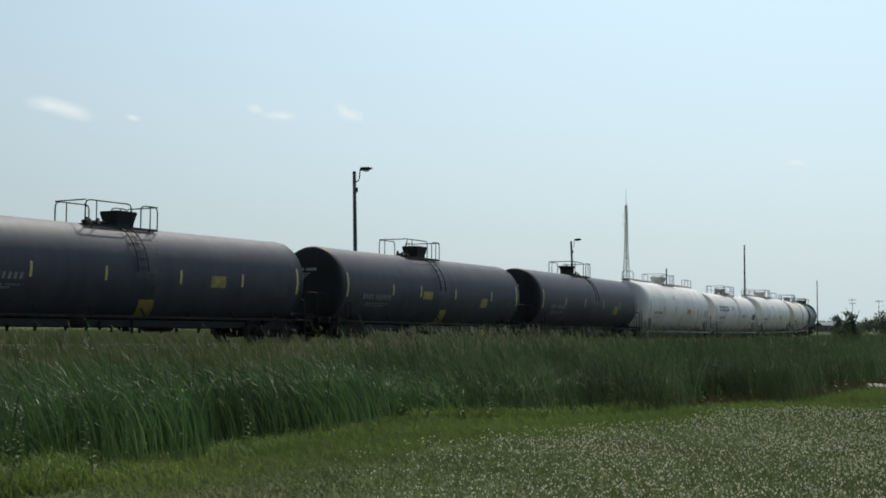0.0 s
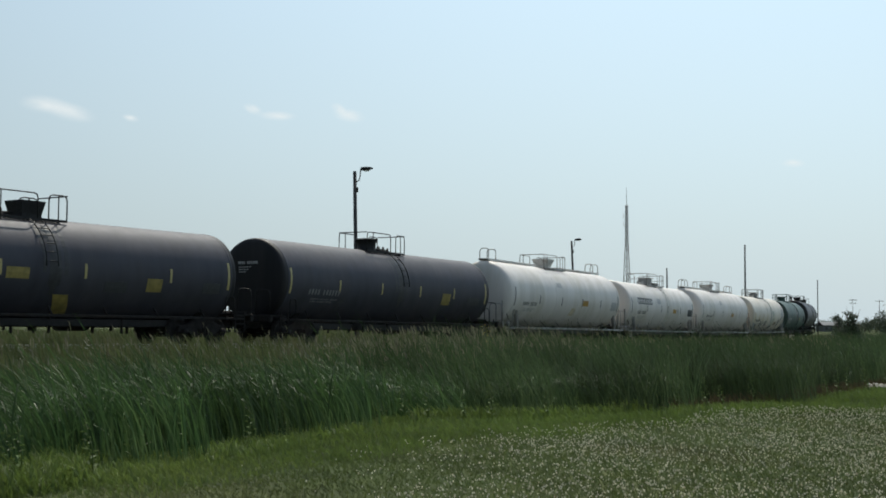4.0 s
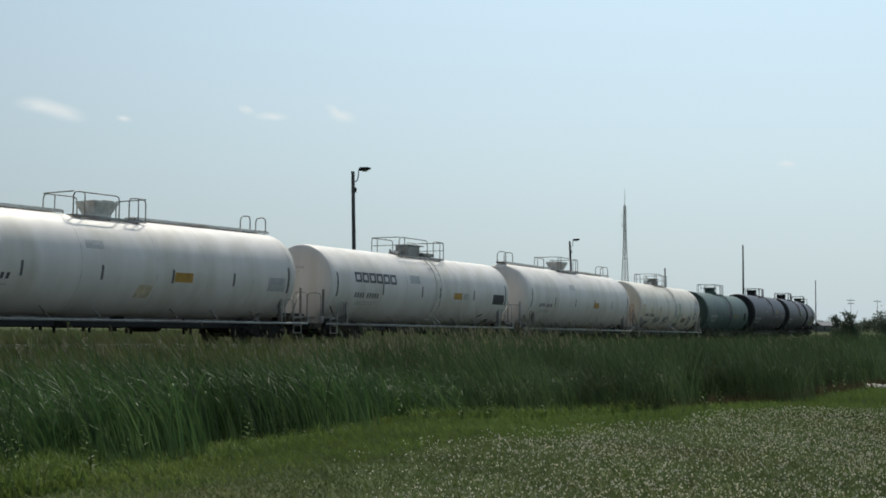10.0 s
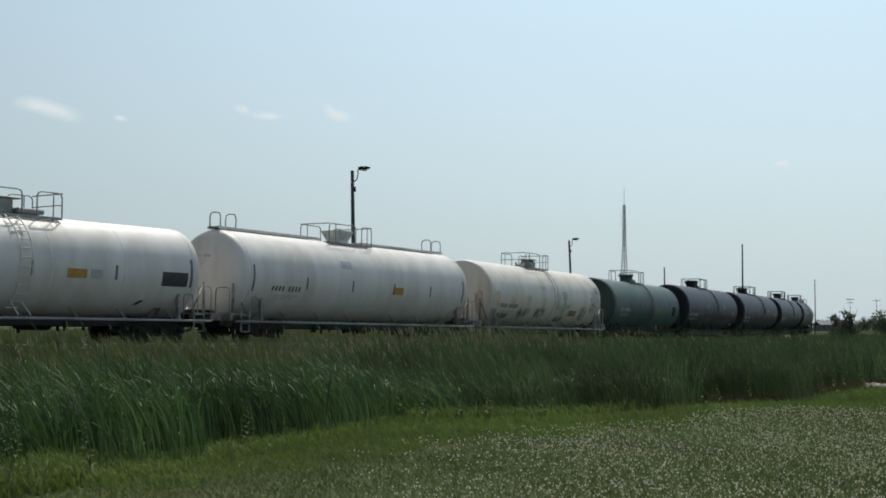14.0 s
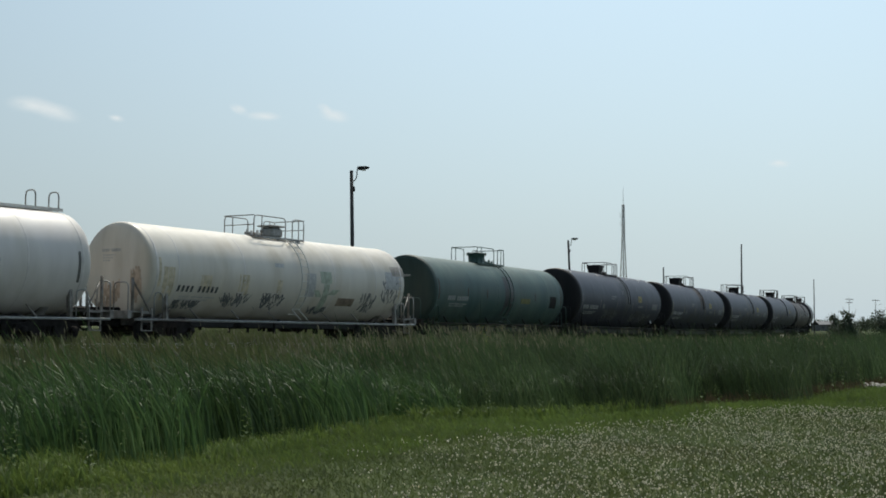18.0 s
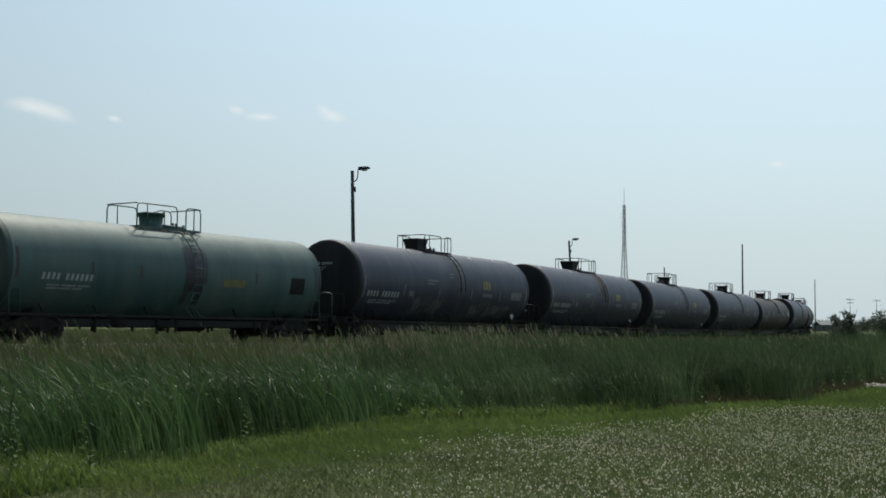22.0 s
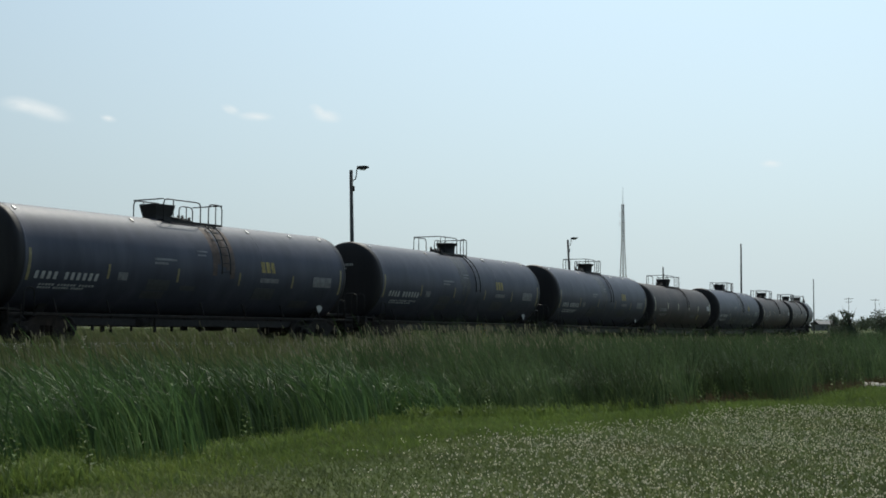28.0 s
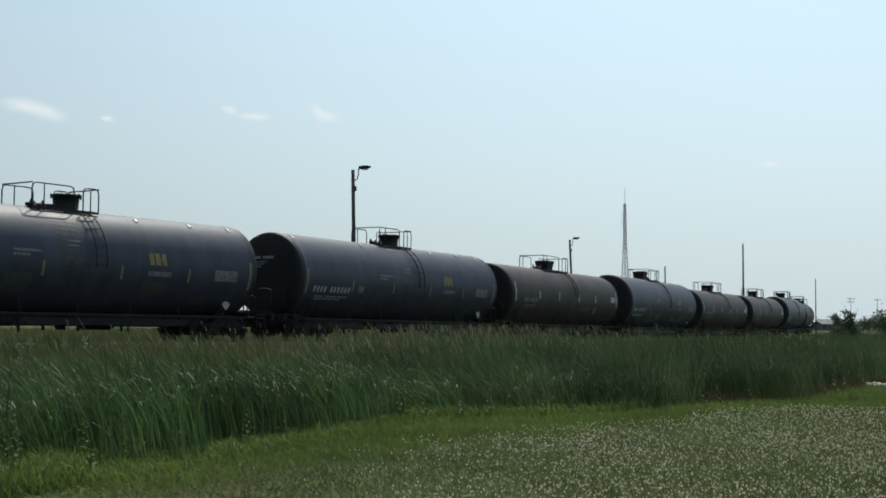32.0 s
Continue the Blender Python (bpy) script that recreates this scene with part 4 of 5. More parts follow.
cream_car = tank_car("tank_car", "yellowed cream tank car with dark scrawls along its lower side", 14.55, 1.57, 2.405, paint_cream, galvanised, grime, strips=stain_yellow,
                     strip_x=(), house="box", dome_x=7.5, plat=(5.65, 8.6), ladder=0.4, panels=B4_PANELS, number=(0.92, 2.98, 1.72, 0.20), letters=(4, 5), number_mat=letter_black, rail_walk=True,
                     scribbles=((1.0, 2.2, 1.15, 1.45, scrawl), (3.2, 4.6, 1.25, 1.75, scrawl), (5.2, 6.5, 1.2, 1.8, scrawl), (8.4, 9.4, 1.1, 1.4, scrawl), (11.4, 12.4, 1.2, 2.0, scrawl), (12.7, 13.9, 1.6, 2.6, scrawl)),
                     streaks=((0.15, 0.7, 1.4, 2.5, stain_yellow), (2.0, 2.5, 1.7, 2.3, stain_yellow), (3.9, 4.5, 1.6, 2.4, stain_yellow), (6.0, 6.3, 1.7, 2.3, stain_yellow)), seams=(0.9, 4.2, 9.5, 12.3), near=-0.1, far=-0.38, frame_mat=dirty_white, seam=seam_dirt,
                     head_stains=((-0.2, 0.5, 1.15, 2.1, rust_run), (-1.15, -0.75, 1.3, 2.5, rust_run), (0.1, 0.9, 0.95, 1.5, brown_band)))
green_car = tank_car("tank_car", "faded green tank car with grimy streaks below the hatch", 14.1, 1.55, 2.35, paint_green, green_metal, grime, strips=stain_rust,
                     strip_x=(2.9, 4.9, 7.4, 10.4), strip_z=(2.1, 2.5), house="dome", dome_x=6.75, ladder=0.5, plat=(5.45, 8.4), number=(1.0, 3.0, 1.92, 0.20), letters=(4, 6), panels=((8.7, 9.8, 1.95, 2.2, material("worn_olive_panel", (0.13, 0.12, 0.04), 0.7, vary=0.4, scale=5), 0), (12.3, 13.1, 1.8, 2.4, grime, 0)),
                     streaks=((6.8, 7.9, 1.2, 3.2, stain_black),), valves=-1, ends_mat=paint_green_shaded, near=-0.02, far=-0.22)
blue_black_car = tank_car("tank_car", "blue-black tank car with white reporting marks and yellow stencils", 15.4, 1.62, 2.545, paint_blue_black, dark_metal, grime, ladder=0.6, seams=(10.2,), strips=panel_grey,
                          strip_x=(3.0, 6.0, 9.0, 11.9), house="hopper", dome_x=6.55, plat=(6.15, 8.6), panels=C_PANELS, number=(0.2, 2.7, 1.91, 0.22), streaks=((7.3, 8.3, 1.6, 3.9, stain_black),), scribbles=((4.0, 6.3, 1.25, 1.95, smear_grey), (9.2, 10.4, 1.15, 1.75, smear_grey), (11.0, 13.2, 1.2, 1.8, smear_grey)), valves=-1, near=-0.21, far=-0.48, lugs=True, placard=True, ends_mat=paint_shaded_end)
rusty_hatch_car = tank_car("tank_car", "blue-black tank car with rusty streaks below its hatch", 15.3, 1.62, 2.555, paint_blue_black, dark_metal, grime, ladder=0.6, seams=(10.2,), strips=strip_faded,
                           strip_x=(3.0, 6.0, 9.0, 11.9), house="hopper", dome_x=6.55, plat=(6.15, 9.0), panels=C_PANELS, number=(0.2, 2.7, 1.91, 0.22), streaks=((7.6, 8.6, 2.2, 3.95, stain_rust),), valves=-1, near=-0.18, far=-0.4, lugs=True, placard=True, ends_mat=paint_shaded_end)
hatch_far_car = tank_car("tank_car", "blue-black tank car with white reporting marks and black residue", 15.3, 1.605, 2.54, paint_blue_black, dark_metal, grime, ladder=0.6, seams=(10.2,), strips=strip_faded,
                         strip_x=(3.0, 6.0, 9.0, 11.9), house="dome", dome_x=8.05, plat=(6.2, 8.75), panels=C_PANELS, number=(0.4, 2.9, 1.92, 0.22), streaks=((6.5, 7.4, 1.6, 3.9, stain_black),), valves=1, near=-0.18, far=-0.33, lugs=True, placard=True, ends_mat=paint_shaded_end)
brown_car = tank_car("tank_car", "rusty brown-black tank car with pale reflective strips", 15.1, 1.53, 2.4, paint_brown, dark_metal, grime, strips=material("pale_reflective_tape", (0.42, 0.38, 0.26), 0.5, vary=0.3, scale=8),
                     strip_x=(2.97, 5.65, 8.55, 11.15), strip_z=(2.2, 2.62), house="hopper", dome_x=7.2, plat=(5.4, 8.9), panels=D_PANELS, number=(0.97, 2.74, 2.05, 0.20), number_mat=letter_faded, seams=(), near=-0.2, far=-0.3, ends_mat=paint_shaded_end)
# tank cars in order: model, place of the tank's near end along the line at the clip's zero of travel
ORDER = [(front_car, 2.8), (black_car, 20.85), (black_car_2, 39.05), (white_car, 57.1), (emblem_car, 75.2), (white_car_2, 92.35), (cream_car, 110.25),
         (green_car, 127.43), (blue_black_car, 144.35), (rusty_hatch_car, 162.57), (hatch_far_car, 180.45), (hatch_far_car, 198.5), (brown_car, 216.0),
         (blue_black_car, 233.9), (brown_car, 251.8), (brown_car, 269.6), (blue_black_car, 287.6), (brown_car, 305.6), (brown_car, 323.6), (blue_black_car, 341.6)]
LENGTHS = {front_car: 15.38, black_car: 15.15, black_car_2: 15.38, white_car: 15.2, emblem_car: 14.2, white_car_2: 15.15, cream_car: 14.55, green_car: 14.1, blue_black_car: 15.4, rusty_hatch_car: 15.3, hatch_far_car: 15.3, brown_car: 15.1}
TRAIN, taken = [], set()
for model, s in ORDER:
    one = model if model not in taken else copy_thing(model, pose(0, 0, 0))
    taken.add(model)
    TRAIN.append((one, s + LENGTHS[model] / 2, LENGTHS[model] / 2 - 1.1))


def car_pose(s, reach):
    a, b = on_line(s - reach), on_line(s + reach)
    d = b - a
    m = (a + b) / 2
    return pose(m.x, m.y, m.z, 0, -math.degrees(math.atan2(d.z, math.hypot(d.x, d.y))), math.degrees(math.atan2(d.y, d.x)))


# ---- poles, tower, buildings ----
def lamp_pole(x, y, tall, lean, label):
    p = tagged(new("lamp_pole"), label, "lamp pole", "lamp poles behind the track")
    z0 = float(height(np.array([x]), np.array([y]))[0])
    p.matrix_basis = pose(x, y, z0 - 0.05, 0, lean, 0)
    part("pole", Mesh().tube([(0, 0, -0.3), (0, 0, tall * 0.5), (0, 0, tall)], [0.125, 0.105, 0.09], 10), wood_pole, p, "dark wooden pole")
    arm = part("arm", Mesh().tube([(0.08, 0, tall - 0.55), (0.22, 0, tall - 0.46), (0.28, 0, tall - 0.2), (0.29, 0, tall + 0.05), (0.42, 0, tall + 0.10)], 0.032, 6), dark_metal, p)
    part("bracket", Mesh().box((0.12, 0, tall - 0.95), (0.10, 0.14, 0.26), bevel=0.02), dark_metal, p)
    hd = part("lamp_head", Mesh().add([(a, b, c) for a, w, lo, hi in ((0.30, 0.10, 0.04, 0.17), (0.46, 0.14, 0.03, 0.20), (0.76, 0.14, 0.06, 0.20), (0.92, 0.07, 0.11, 0.16))
                                       for b, c in ((-w, tall + lo), (w, tall + lo), (w, tall + hi), (-w, tall + hi))],
                                      [(3, 2, 1, 0), (12, 13, 14, 15)] + [(4 * i + j, 4 * i + (j + 1) % 4, 4 * i + 4 + (j + 1) % 4, 4 * i + 4 + j) for i in range(3) for j in range(4)]), dark_metal, p, "dark street-lamp head")
    part("lens", Mesh().box((0.62, 0, tall + 0.02), (0.26, 0.20, 0.06), bevel=0.02), lamp_glass, hd)
    return p


def plain_pole(x, y, tall, lean, label, arms=0, name="utility_pole"):
    p = tagged(new(name), label, "utility pole", "utility poles")
    z0 = float(height(np.array([x]), np.array([y]))[0])
    p.matrix_basis = pose(x, y, z0 - 0.05, 0, lean, 0)
    part("pole", Mesh().tube([(0, 0, -0.3), (0, 0, tall * 0.5), (0, 0, tall)], [0.105, 0.09, 0.065], 10), wood_pole, p)
    for k in range(arms):
        z = tall - 0.5 - 1.0 * k
        cr = part("crossarm", Mesh().box((0, -0.15, z), (2.6 if k == 0 else 2.0, 0.12, 0.14)), wood_pole, p)
        for q in (-1.15, -0.6, 0.6, 1.15):
            part("insulator", Mesh().lathe([(z + 0.05, 0.0), (z + 0.05, 0.05), (z + 0.2, 0.07), (z + 0.26, 0.04), (z + 0.28, 0)], "z", 8, (q * (1 if k == 0 else 0.78), -0.15, 0)), galvanised, cr)
    return p


def there(px, depth):
    """x for a bearing given as an offset in picture widths."""
    return (px - 784) / FOCAL * depth


lamp_pole(there(630.5, 64), 64, 9.52, -1.2, "dark wooden pole with a street lamp on a curved arm")
lamp_pole(there(1017, 114), 114, 9.65, -2.4, "leaning dark wooden pole with a street lamp")
plain_pole(there(1178.5, 132), 132, 8.1, -0.3, "plain dark wooden pole behind the train")
plain_pole(there(1316, 122), 122, 9.72, 0.1, "tall plain dark wooden pole behind the train")
plain_pole(there(1444, 215), 215, 9.75, 0.1, "plain dark wooden pole in the distance")
plain_pole(there(1506, 400), 400, 11.2, 0, "distant wooden utility pole with crossarms", 2)
plain_pole(there(1553, 420), 420, 11.3, 0, "distant wooden utility pole with a crossarm", 1)
plain_pole(there(1529, 700), 700, 8.0, 0, "distant wooden utility pole with a crossarm", 1)


def lattice_tower(x, y):
    t = tagged(new("lattice_tower"), "thin grey steel lattice mast with splayed legs and an aerial", "tower")
    t.matrix_basis = pose(x, y, -1.05)
    foot, waist, top = 2.3, 31.5, 45.0
    corner = [(math.cos(q), math.sin(q)) for q in (0.4, 0.4 + 2.094, 0.4 + 4.189)]
    for cx, cy in corner:
        part("leg", Mesh().tube([(cx * foot, cy * foot, 0), (cx * 0.62, cy * 0.62, waist), (cx * 0.45, cy * 0.45, top)], 0.14, 6), galvanised, t)
    zs = [0, 4, 8, 12, 15.5, 19, 22, 25, 28, 30, 31.5, 32.8, 34, 35.2, 36.4, 37.6, 38.8, 40, 41.2, 42.4, 43.6, 45]
    for z0, z1 in zip(zs[:-1], zs[1:]):
        for i in range(3):
            r0, r1 = (foot + (0.62 - foot) * z / waist if z <= waist else 0.62 - 0.17 * (z - waist) / (top - waist) for z in (z0, z1))
            a, b = corner[i], corner[(i + 1) % 3]
            part("brace", Mesh().tube([(a[0] * r0, a[1] * r0, z0), (b[0] * r1, b[1] * r1, z1)], 0.045, 4), galvanised, t)
            part("brace", Mesh().tube([(b[0] * r0, b[1] * r0, z0), (a[0] * r1, a[1] * r1, z1)], 0.045, 4), galvanised, t)
            part("brace", Mesh().tube([(a[0] * r1, a[1] * r1, z1), (b[0] * r1, b[1] * r1, z1)], 0.045, 4), galvanised, t)
    part("aerial", Mesh().tube([(0, 0, top - 1), (0, 0, top + 3), (0, 0, top + 6.3)], [0.10, 0.08, 0.04], 6), galvanised, t)
    for z in (37.5, 40.5):
        part("side_aerial", Mesh().tube([(-0.4, 0, z), (-1.1, 0, z), (-1.1, 0, z + 1.6)], 0.06, 5), galvanised, t)


lattice_tower(there(1107, 450), 450)


def farm_shed(x, y, w, d, h, ridge, rz, label):
    b = tagged(new("farm_building"), label, "building", "distant farm buildings")
    b.matrix_basis = pose(x, y, -1.05, 0, 0, rz)
    part("wall", Mesh().box((0, 0, h / 2), (w, d, h)), siding, b)
    e = 0.4
    part("roof", Mesh().add([(sx * (w / 2 + e), sy * (d / 2 + e), h - 0.05 + o) for o in (0, 0.2) for sx in (-1, 1) for sy in (-1, 1)] + [(sx * (w / 2 + e), 0, ridge + o) for o in (0, 0.2) for sx in (-1, 1)],
                            [(4, 6, 11, 10), (5, 10, 11, 7), (0, 8, 9, 2), (1, 3, 9, 8), (0, 4, 10, 8), (1, 8, 10, 5), (2, 9, 11, 6), (3, 7, 11, 9), (0, 2, 6, 4), (1, 5, 7, 3)]), roofing, b)
    for k in range(3):
        part("window", Mesh().box((-w / 3 + w / 3 * k, -d / 2 - 0.03, h * 0.55), (1.2, 0.08, 1.0)), window_dark, b)


farm_shed(there(1462, 520), 520, 8, 6, 2.5, 3.9, 15, "distant grey farm building with a dark roof")


# ---- plants ----
rng = np.random.default_rng(7)


def blade_mesh(name, base, tall, wide, face, lean, droop, mat, segs=4, tip=0.12):
    """Leaf blades as tapered, bending strips. base (n, 3); lean (n, 2) is the tip's offset sideways; droop bends the tip over."""
    n = len(base)
    t = np.linspace(0, 1, segs + 1)
    w = np.interp(t, (0, 0.35, 0.75, 1), (0.75, 1, 0.7, tip))
    bend = t ** 2
    px = base[:, None, 0] + lean[:, None, 0] * bend
    py = base[:, None, 1] + lean[:, None, 1] * bend
    pz = base[:, None, 2] + tall[:, None] * (t - droop[:, None] * t ** 4)
    fx, fy = np.cos(face)[:, None] * wide[:, None] * w / 2, np.sin(face)[:, None] * wide[:, None] * w / 2
    v = np.empty((n, segs + 1, 2, 3))
    v[:, :, 0, 0], v[:, :, 0, 1], v[:, :, 0, 2] = px - fx, py - fy, pz
    v[:, :, 1, 0], v[:, :, 1, 1], v[:, :, 1, 2] = px + fx, py + fy, pz
    k = (np.arange(n)[:, None] * (2 * segs + 2) + 2 * np.arange(segs)).ravel()
    f = np.stack([k, k + 1, k + 3, k + 2], 1)
    return arrays(name, v.reshape(-1, 3), f, mat, True)


def scatter(n, test, x0, x1, y0, y1, near=12.0):
    """n random places where test holds, thinner the farther they lie."""
    out = []
    got = 0
    while got < n:
        x, y = rng.uniform(x0, x1, 60000), rng.uniform(y0, y1, 60000)
        keep = (rng.random(60000) < np.clip(near / np.maximum(np.hypot(x, y), 1), 0.05, 1) ** 1.2) & (np.abs(x) < 0.42 * y + 2)
        x, y = x[keep], y[keep]
        keep = test(x, y)
        out.append(np.stack([x[keep], y[keep]], 1))
        got += keep.sum()
    return np.concatenate(out)[:n]


def grass(name, label, n, test, box, tall, wide, mat, lean=0.3, droop=0.25, near=12.0, category="grass", segs=3, drift=-0.25, flare=0.0):
    p = scatter(n, test, *box, near=near)
    d = np.hypot(p[:, 0], p[:, 1])
    base = np.column_stack([p, height(p[:, 0], p[:, 1]) - 0.03])
    h = rng.uniform(*tall, n)
    q = rng.uniform(0, 2 * math.pi, n)
    ln = np.column_stack([np.cos(q) * lean * h + drift * h, np.sin(q) * lean * h])
    me = blade_mesh(name, base, h, rng.uniform(*wide, n) * (1 + d * flare), rng.uniform(-0.9, 0.9, n), ln, rng.uniform(0, droop, n), mat, segs)
    return tagged(new(name, me), label, category, kind="stuff"), base, h, ln


def bloom_edge(x, y):
    """How far inside the flowering part of the lawn a point lies, along y."""
    return np.interp(x, [q[0] for q in BLOOM], [q[1] for q in BLOOM]) - y + 0.5 * np.sin(x * 1.3 + 0.6) + 0.3 * np.sin(x * 3.1)


BLOOM = ((-6, 8.0), (-2.6, 12.2), (-1.76, 13.9), (-1.0, 14.9), (0, 16.3), (1.74, 17.8), (2.95, 19.7), (6.0, 22.0), (9.0, 24.1), (14, 28.5))


def clover_zone(x, y):
    # the mown lawn's flowering part begins some way inside its edge
    return (bloom_edge(x, y) > -0.4) & (x > -2.7)


LAWN = (-8, 20, 9.5, 46)
grass("lawn_grass", "mown green lawn grass", 165000, lambda x, y: past_edge(x, y) < 0.3, LAWN, (0.04, 0.10), (0.006, 0.012), lawn_blade, 0.5, 0.5, near=13, segs=2, flare=0.02)
grass("verge_grass", "light green uncut grass along the lawn's edge", 26000, lambda x, y: (past_edge(x, y) > -0.7) & (past_edge(x, y) < np.where(x < -1, 0.1, 0.9) + 0.5 * np.sin(x * 1.3)), (-8, 22, 9, 50), (0.07, 0.22), (0.007, 0.014), fringe_blade, 0.45, 0.5, near=15, segs=3, flare=0.015)


grass("meadow_grass", "yellow-green longer grass between lawn and reeds", 42000, lambda x, y: (bloom_edge(x, y) < 0.3 + rng.uniform(-0.8, 0.4, len(x))) & (past_edge(x, y) < 0.4), (-8, 22, 9, 46), (0.06, 0.17), (0.006, 0.012), fringe_blade, 0.5, 0.5, near=15, segs=2, flare=0.018)
grass("foot_weeds", "light green weeds at the foot of the reeds", 3000, lambda x, y: (past_edge(x, y) > 0.0) & (past_edge(x, y) < 0.7 + 0.4 * np.sin(1.9 * x)) & (x > -0.5) & (x < 5 + 2 * np.sin(y)), (-1, 20, 19, 48), (0.12, 0.36), (0.010, 0.020), fringe_blade, 0.4, 0.5, near=28, segs=3, flare=0.012, category="weeds")


def clover():
    """White clover heads: small knobbly balls on the lawn, each a few facets."""
    n = 12500
    p = scatter(n * 2, clover_zone, *LAWN, near=15)
    e = bloom_edge(p[:, 0], p[:, 1])
    patchy = np.array([1.0 * noise.noise((a * 0.45, b * 0.25, 0.0)) + 0.5 * noise.noise((a * 1.6, b * 0.9, 3.0)) for a, b in p])
    p = p[(1.2 * patchy + 0.35 * np.clip(e / 2.5, 0, 1) - 0.50 + 0.20 * np.clip(p[:, 0], -4, 6) + rng.uniform(-0.6, 0.6, len(p))) > 0.0][:n]
    n = len(p)
    base = np.column_stack([p, height(p[:, 0], p[:, 1]) + rng.uniform(0.05, 0.13, n)])
    r = rng.uniform(0.0050, 0.0095, n)
    unit = np.array([(0, 0, -1), (1, 0, -0.3), (0.31, 0.95, -0.3), (-0.81, 0.59, -0.3), (-0.81, -0.59, -0.3), (0.31, -0.95, -0.3), (0.6, 0.44, 0.6), (-0.23, 0.71, 0.6), (-0.74, 0, 0.6), (-0.23, -0.71, 0.6), (0.6, -0.44, 0.6), (0, 0, 1)])
    tri = np.array([(0, 2, 1), (0, 3, 2), (0, 4, 3), (0, 5, 4), (0, 1, 5), (1, 2, 6), (2, 3, 7), (3, 4, 8), (4, 5, 9), (5, 1, 10), (6, 2, 7), (7, 3, 8), (8, 4, 9), (9, 5, 10), (10, 1, 6), (11, 6, 7), (11, 7, 8), (11, 8, 9), (11, 9, 10), (11, 10, 6)])
    v = base[:, None, :] + unit[None] * np.array([1, 1, 1.25]) * r[:, None, None] * rng.uniform(0.8, 1.2, (n, 12, 1))
    f = (np.arange(n)[:, None, None] * 12 + tri[None]).reshape(-1, 3)
    tagged(new("clover_flowers", arrays("clover_flowers", v.reshape(-1, 3), f, clover_head)), "white clover heads scattered over the lawn", "flowers", kind="stuff")


clover()


def wild(x, y, lo=1.0, track_gap=7.5):
    d, _ = near_line(x, y)
    return (past_edge(x, y) > lo) & (d > track_gap)


grass("edge_weeds", "yellow-green weeds at the foot of the cattails", 5000, lambda x, y: (past_edge(x, y) > -0.6) & (past_edge(x, y) < np.interp(x, (-3.9, -3.3), (1.0, -0.75)) + 0.2 * np.sin(2.3 * y)) & (x < -0.8), (-8, 0, 9, 22), (0.12, 0.40), (0.009, 0.020), fringe_blade, 0.45, 0.5, near=16, segs=3, category="weeds")
grass("dead_stalks", "low dead brown stalks at the foot of the reeds", 5000, lambda x, y: (past_edge(x, y) > 0.1) & (past_edge(x, y) < 1.3) & (x > 4.0 + rng.uniform(-1.5, 1.5, len(x))), (2, 20, 22, 48), (0.15, 0.38), (0.008, 0.016), brown_stalk, 0.3, 0.2, near=30, segs=2, flare=0.012)
# rough grass between the ditch and the rails
grass("bank_grass", "tan-green rough grass on the railway bank", 95000, lambda x, y: (past_edge(x, y) > 5) & (near_line(x, y)[0] > 1.7) & (near_line(x, y)[0] < 13), (-32, 70, 14, 150), (0.55, 1.05), (0.012, 0.024), dry_blade, 0.25, 0.3, near=38, segs=3, flare=0.012)
grass("field_grass", "green grass of the field beyond the track", 26000, lambda x, y: (past_edge(x, y) > 5) & (near_line(x, y)[0] > 2.6), (-60, 30, 40, 170), (0.20, 0.45), (0.02, 0.04), fringe_blade, 0.4, 0.4, near=60, segs=2, flare=0.012)

grass("field_crop", "tall green crop standing in the field beyond the track", 30000, lambda x, y: (near_line(x, y)[0] > 18) & (near_line(x, y)[0] < 60) & (past_edge(x, y) > 20), (-70, 60, 50, 210), (1.35, 1.80), (0.05, 0.09), dry_blade, 0.2, 0.3, near=90, segs=2, flare=0.004, category="crop")


def seed_grass(label, n, test, box, tall, near):
    """Tall grass stems, and the seed heads on their tips."""
    _, base, h, ln = grass("seed_grass", label, n, test, box, tall, (0.008, 0.014), dry_blade, 0.20, 0.15, near=near, segs=4, flare=0.01)
    k = len(base)
    tip = base + np.column_stack([ln[:, 0], ln[:, 1], h])
    me = blade_mesh("seed_heads", tip - np.array([0, 0, 0.16]), rng.uniform(0.13, 0.22, k), rng.uniform(0.016, 0.034, k), rng.uniform(-0.9, 0.9, k), np.column_stack([rng.uniform(-0.09, 0, k), np.zeros(k)]), np.full(k, 0.2), seed_head, 2, 0.3)
    tagged(new("seed_heads", me), "tan seed heads on tall grass", "grass", kind="stuff")


seed_grass("tall pale grass with tan seed heads", 3000, lambda x, y: wild(x, y, 4.0, 5.0) & ((np.abs(x - 0.02 * y) < 3.5) | (rng.random(len(x)) < 0.28)), (-16, 40, 14, 90), (1.15, 1.68), 26)
seed_grass("thick stand of pale seeding grass", 650, lambda x, y: wild(x, y, 3.5, 4.0) & (rng.random(len(x)) < np.exp(-((x - 0.035 * y) / 2.3) ** 2)), (-6, 8, 29, 39), (1.25, 1.95), 40)


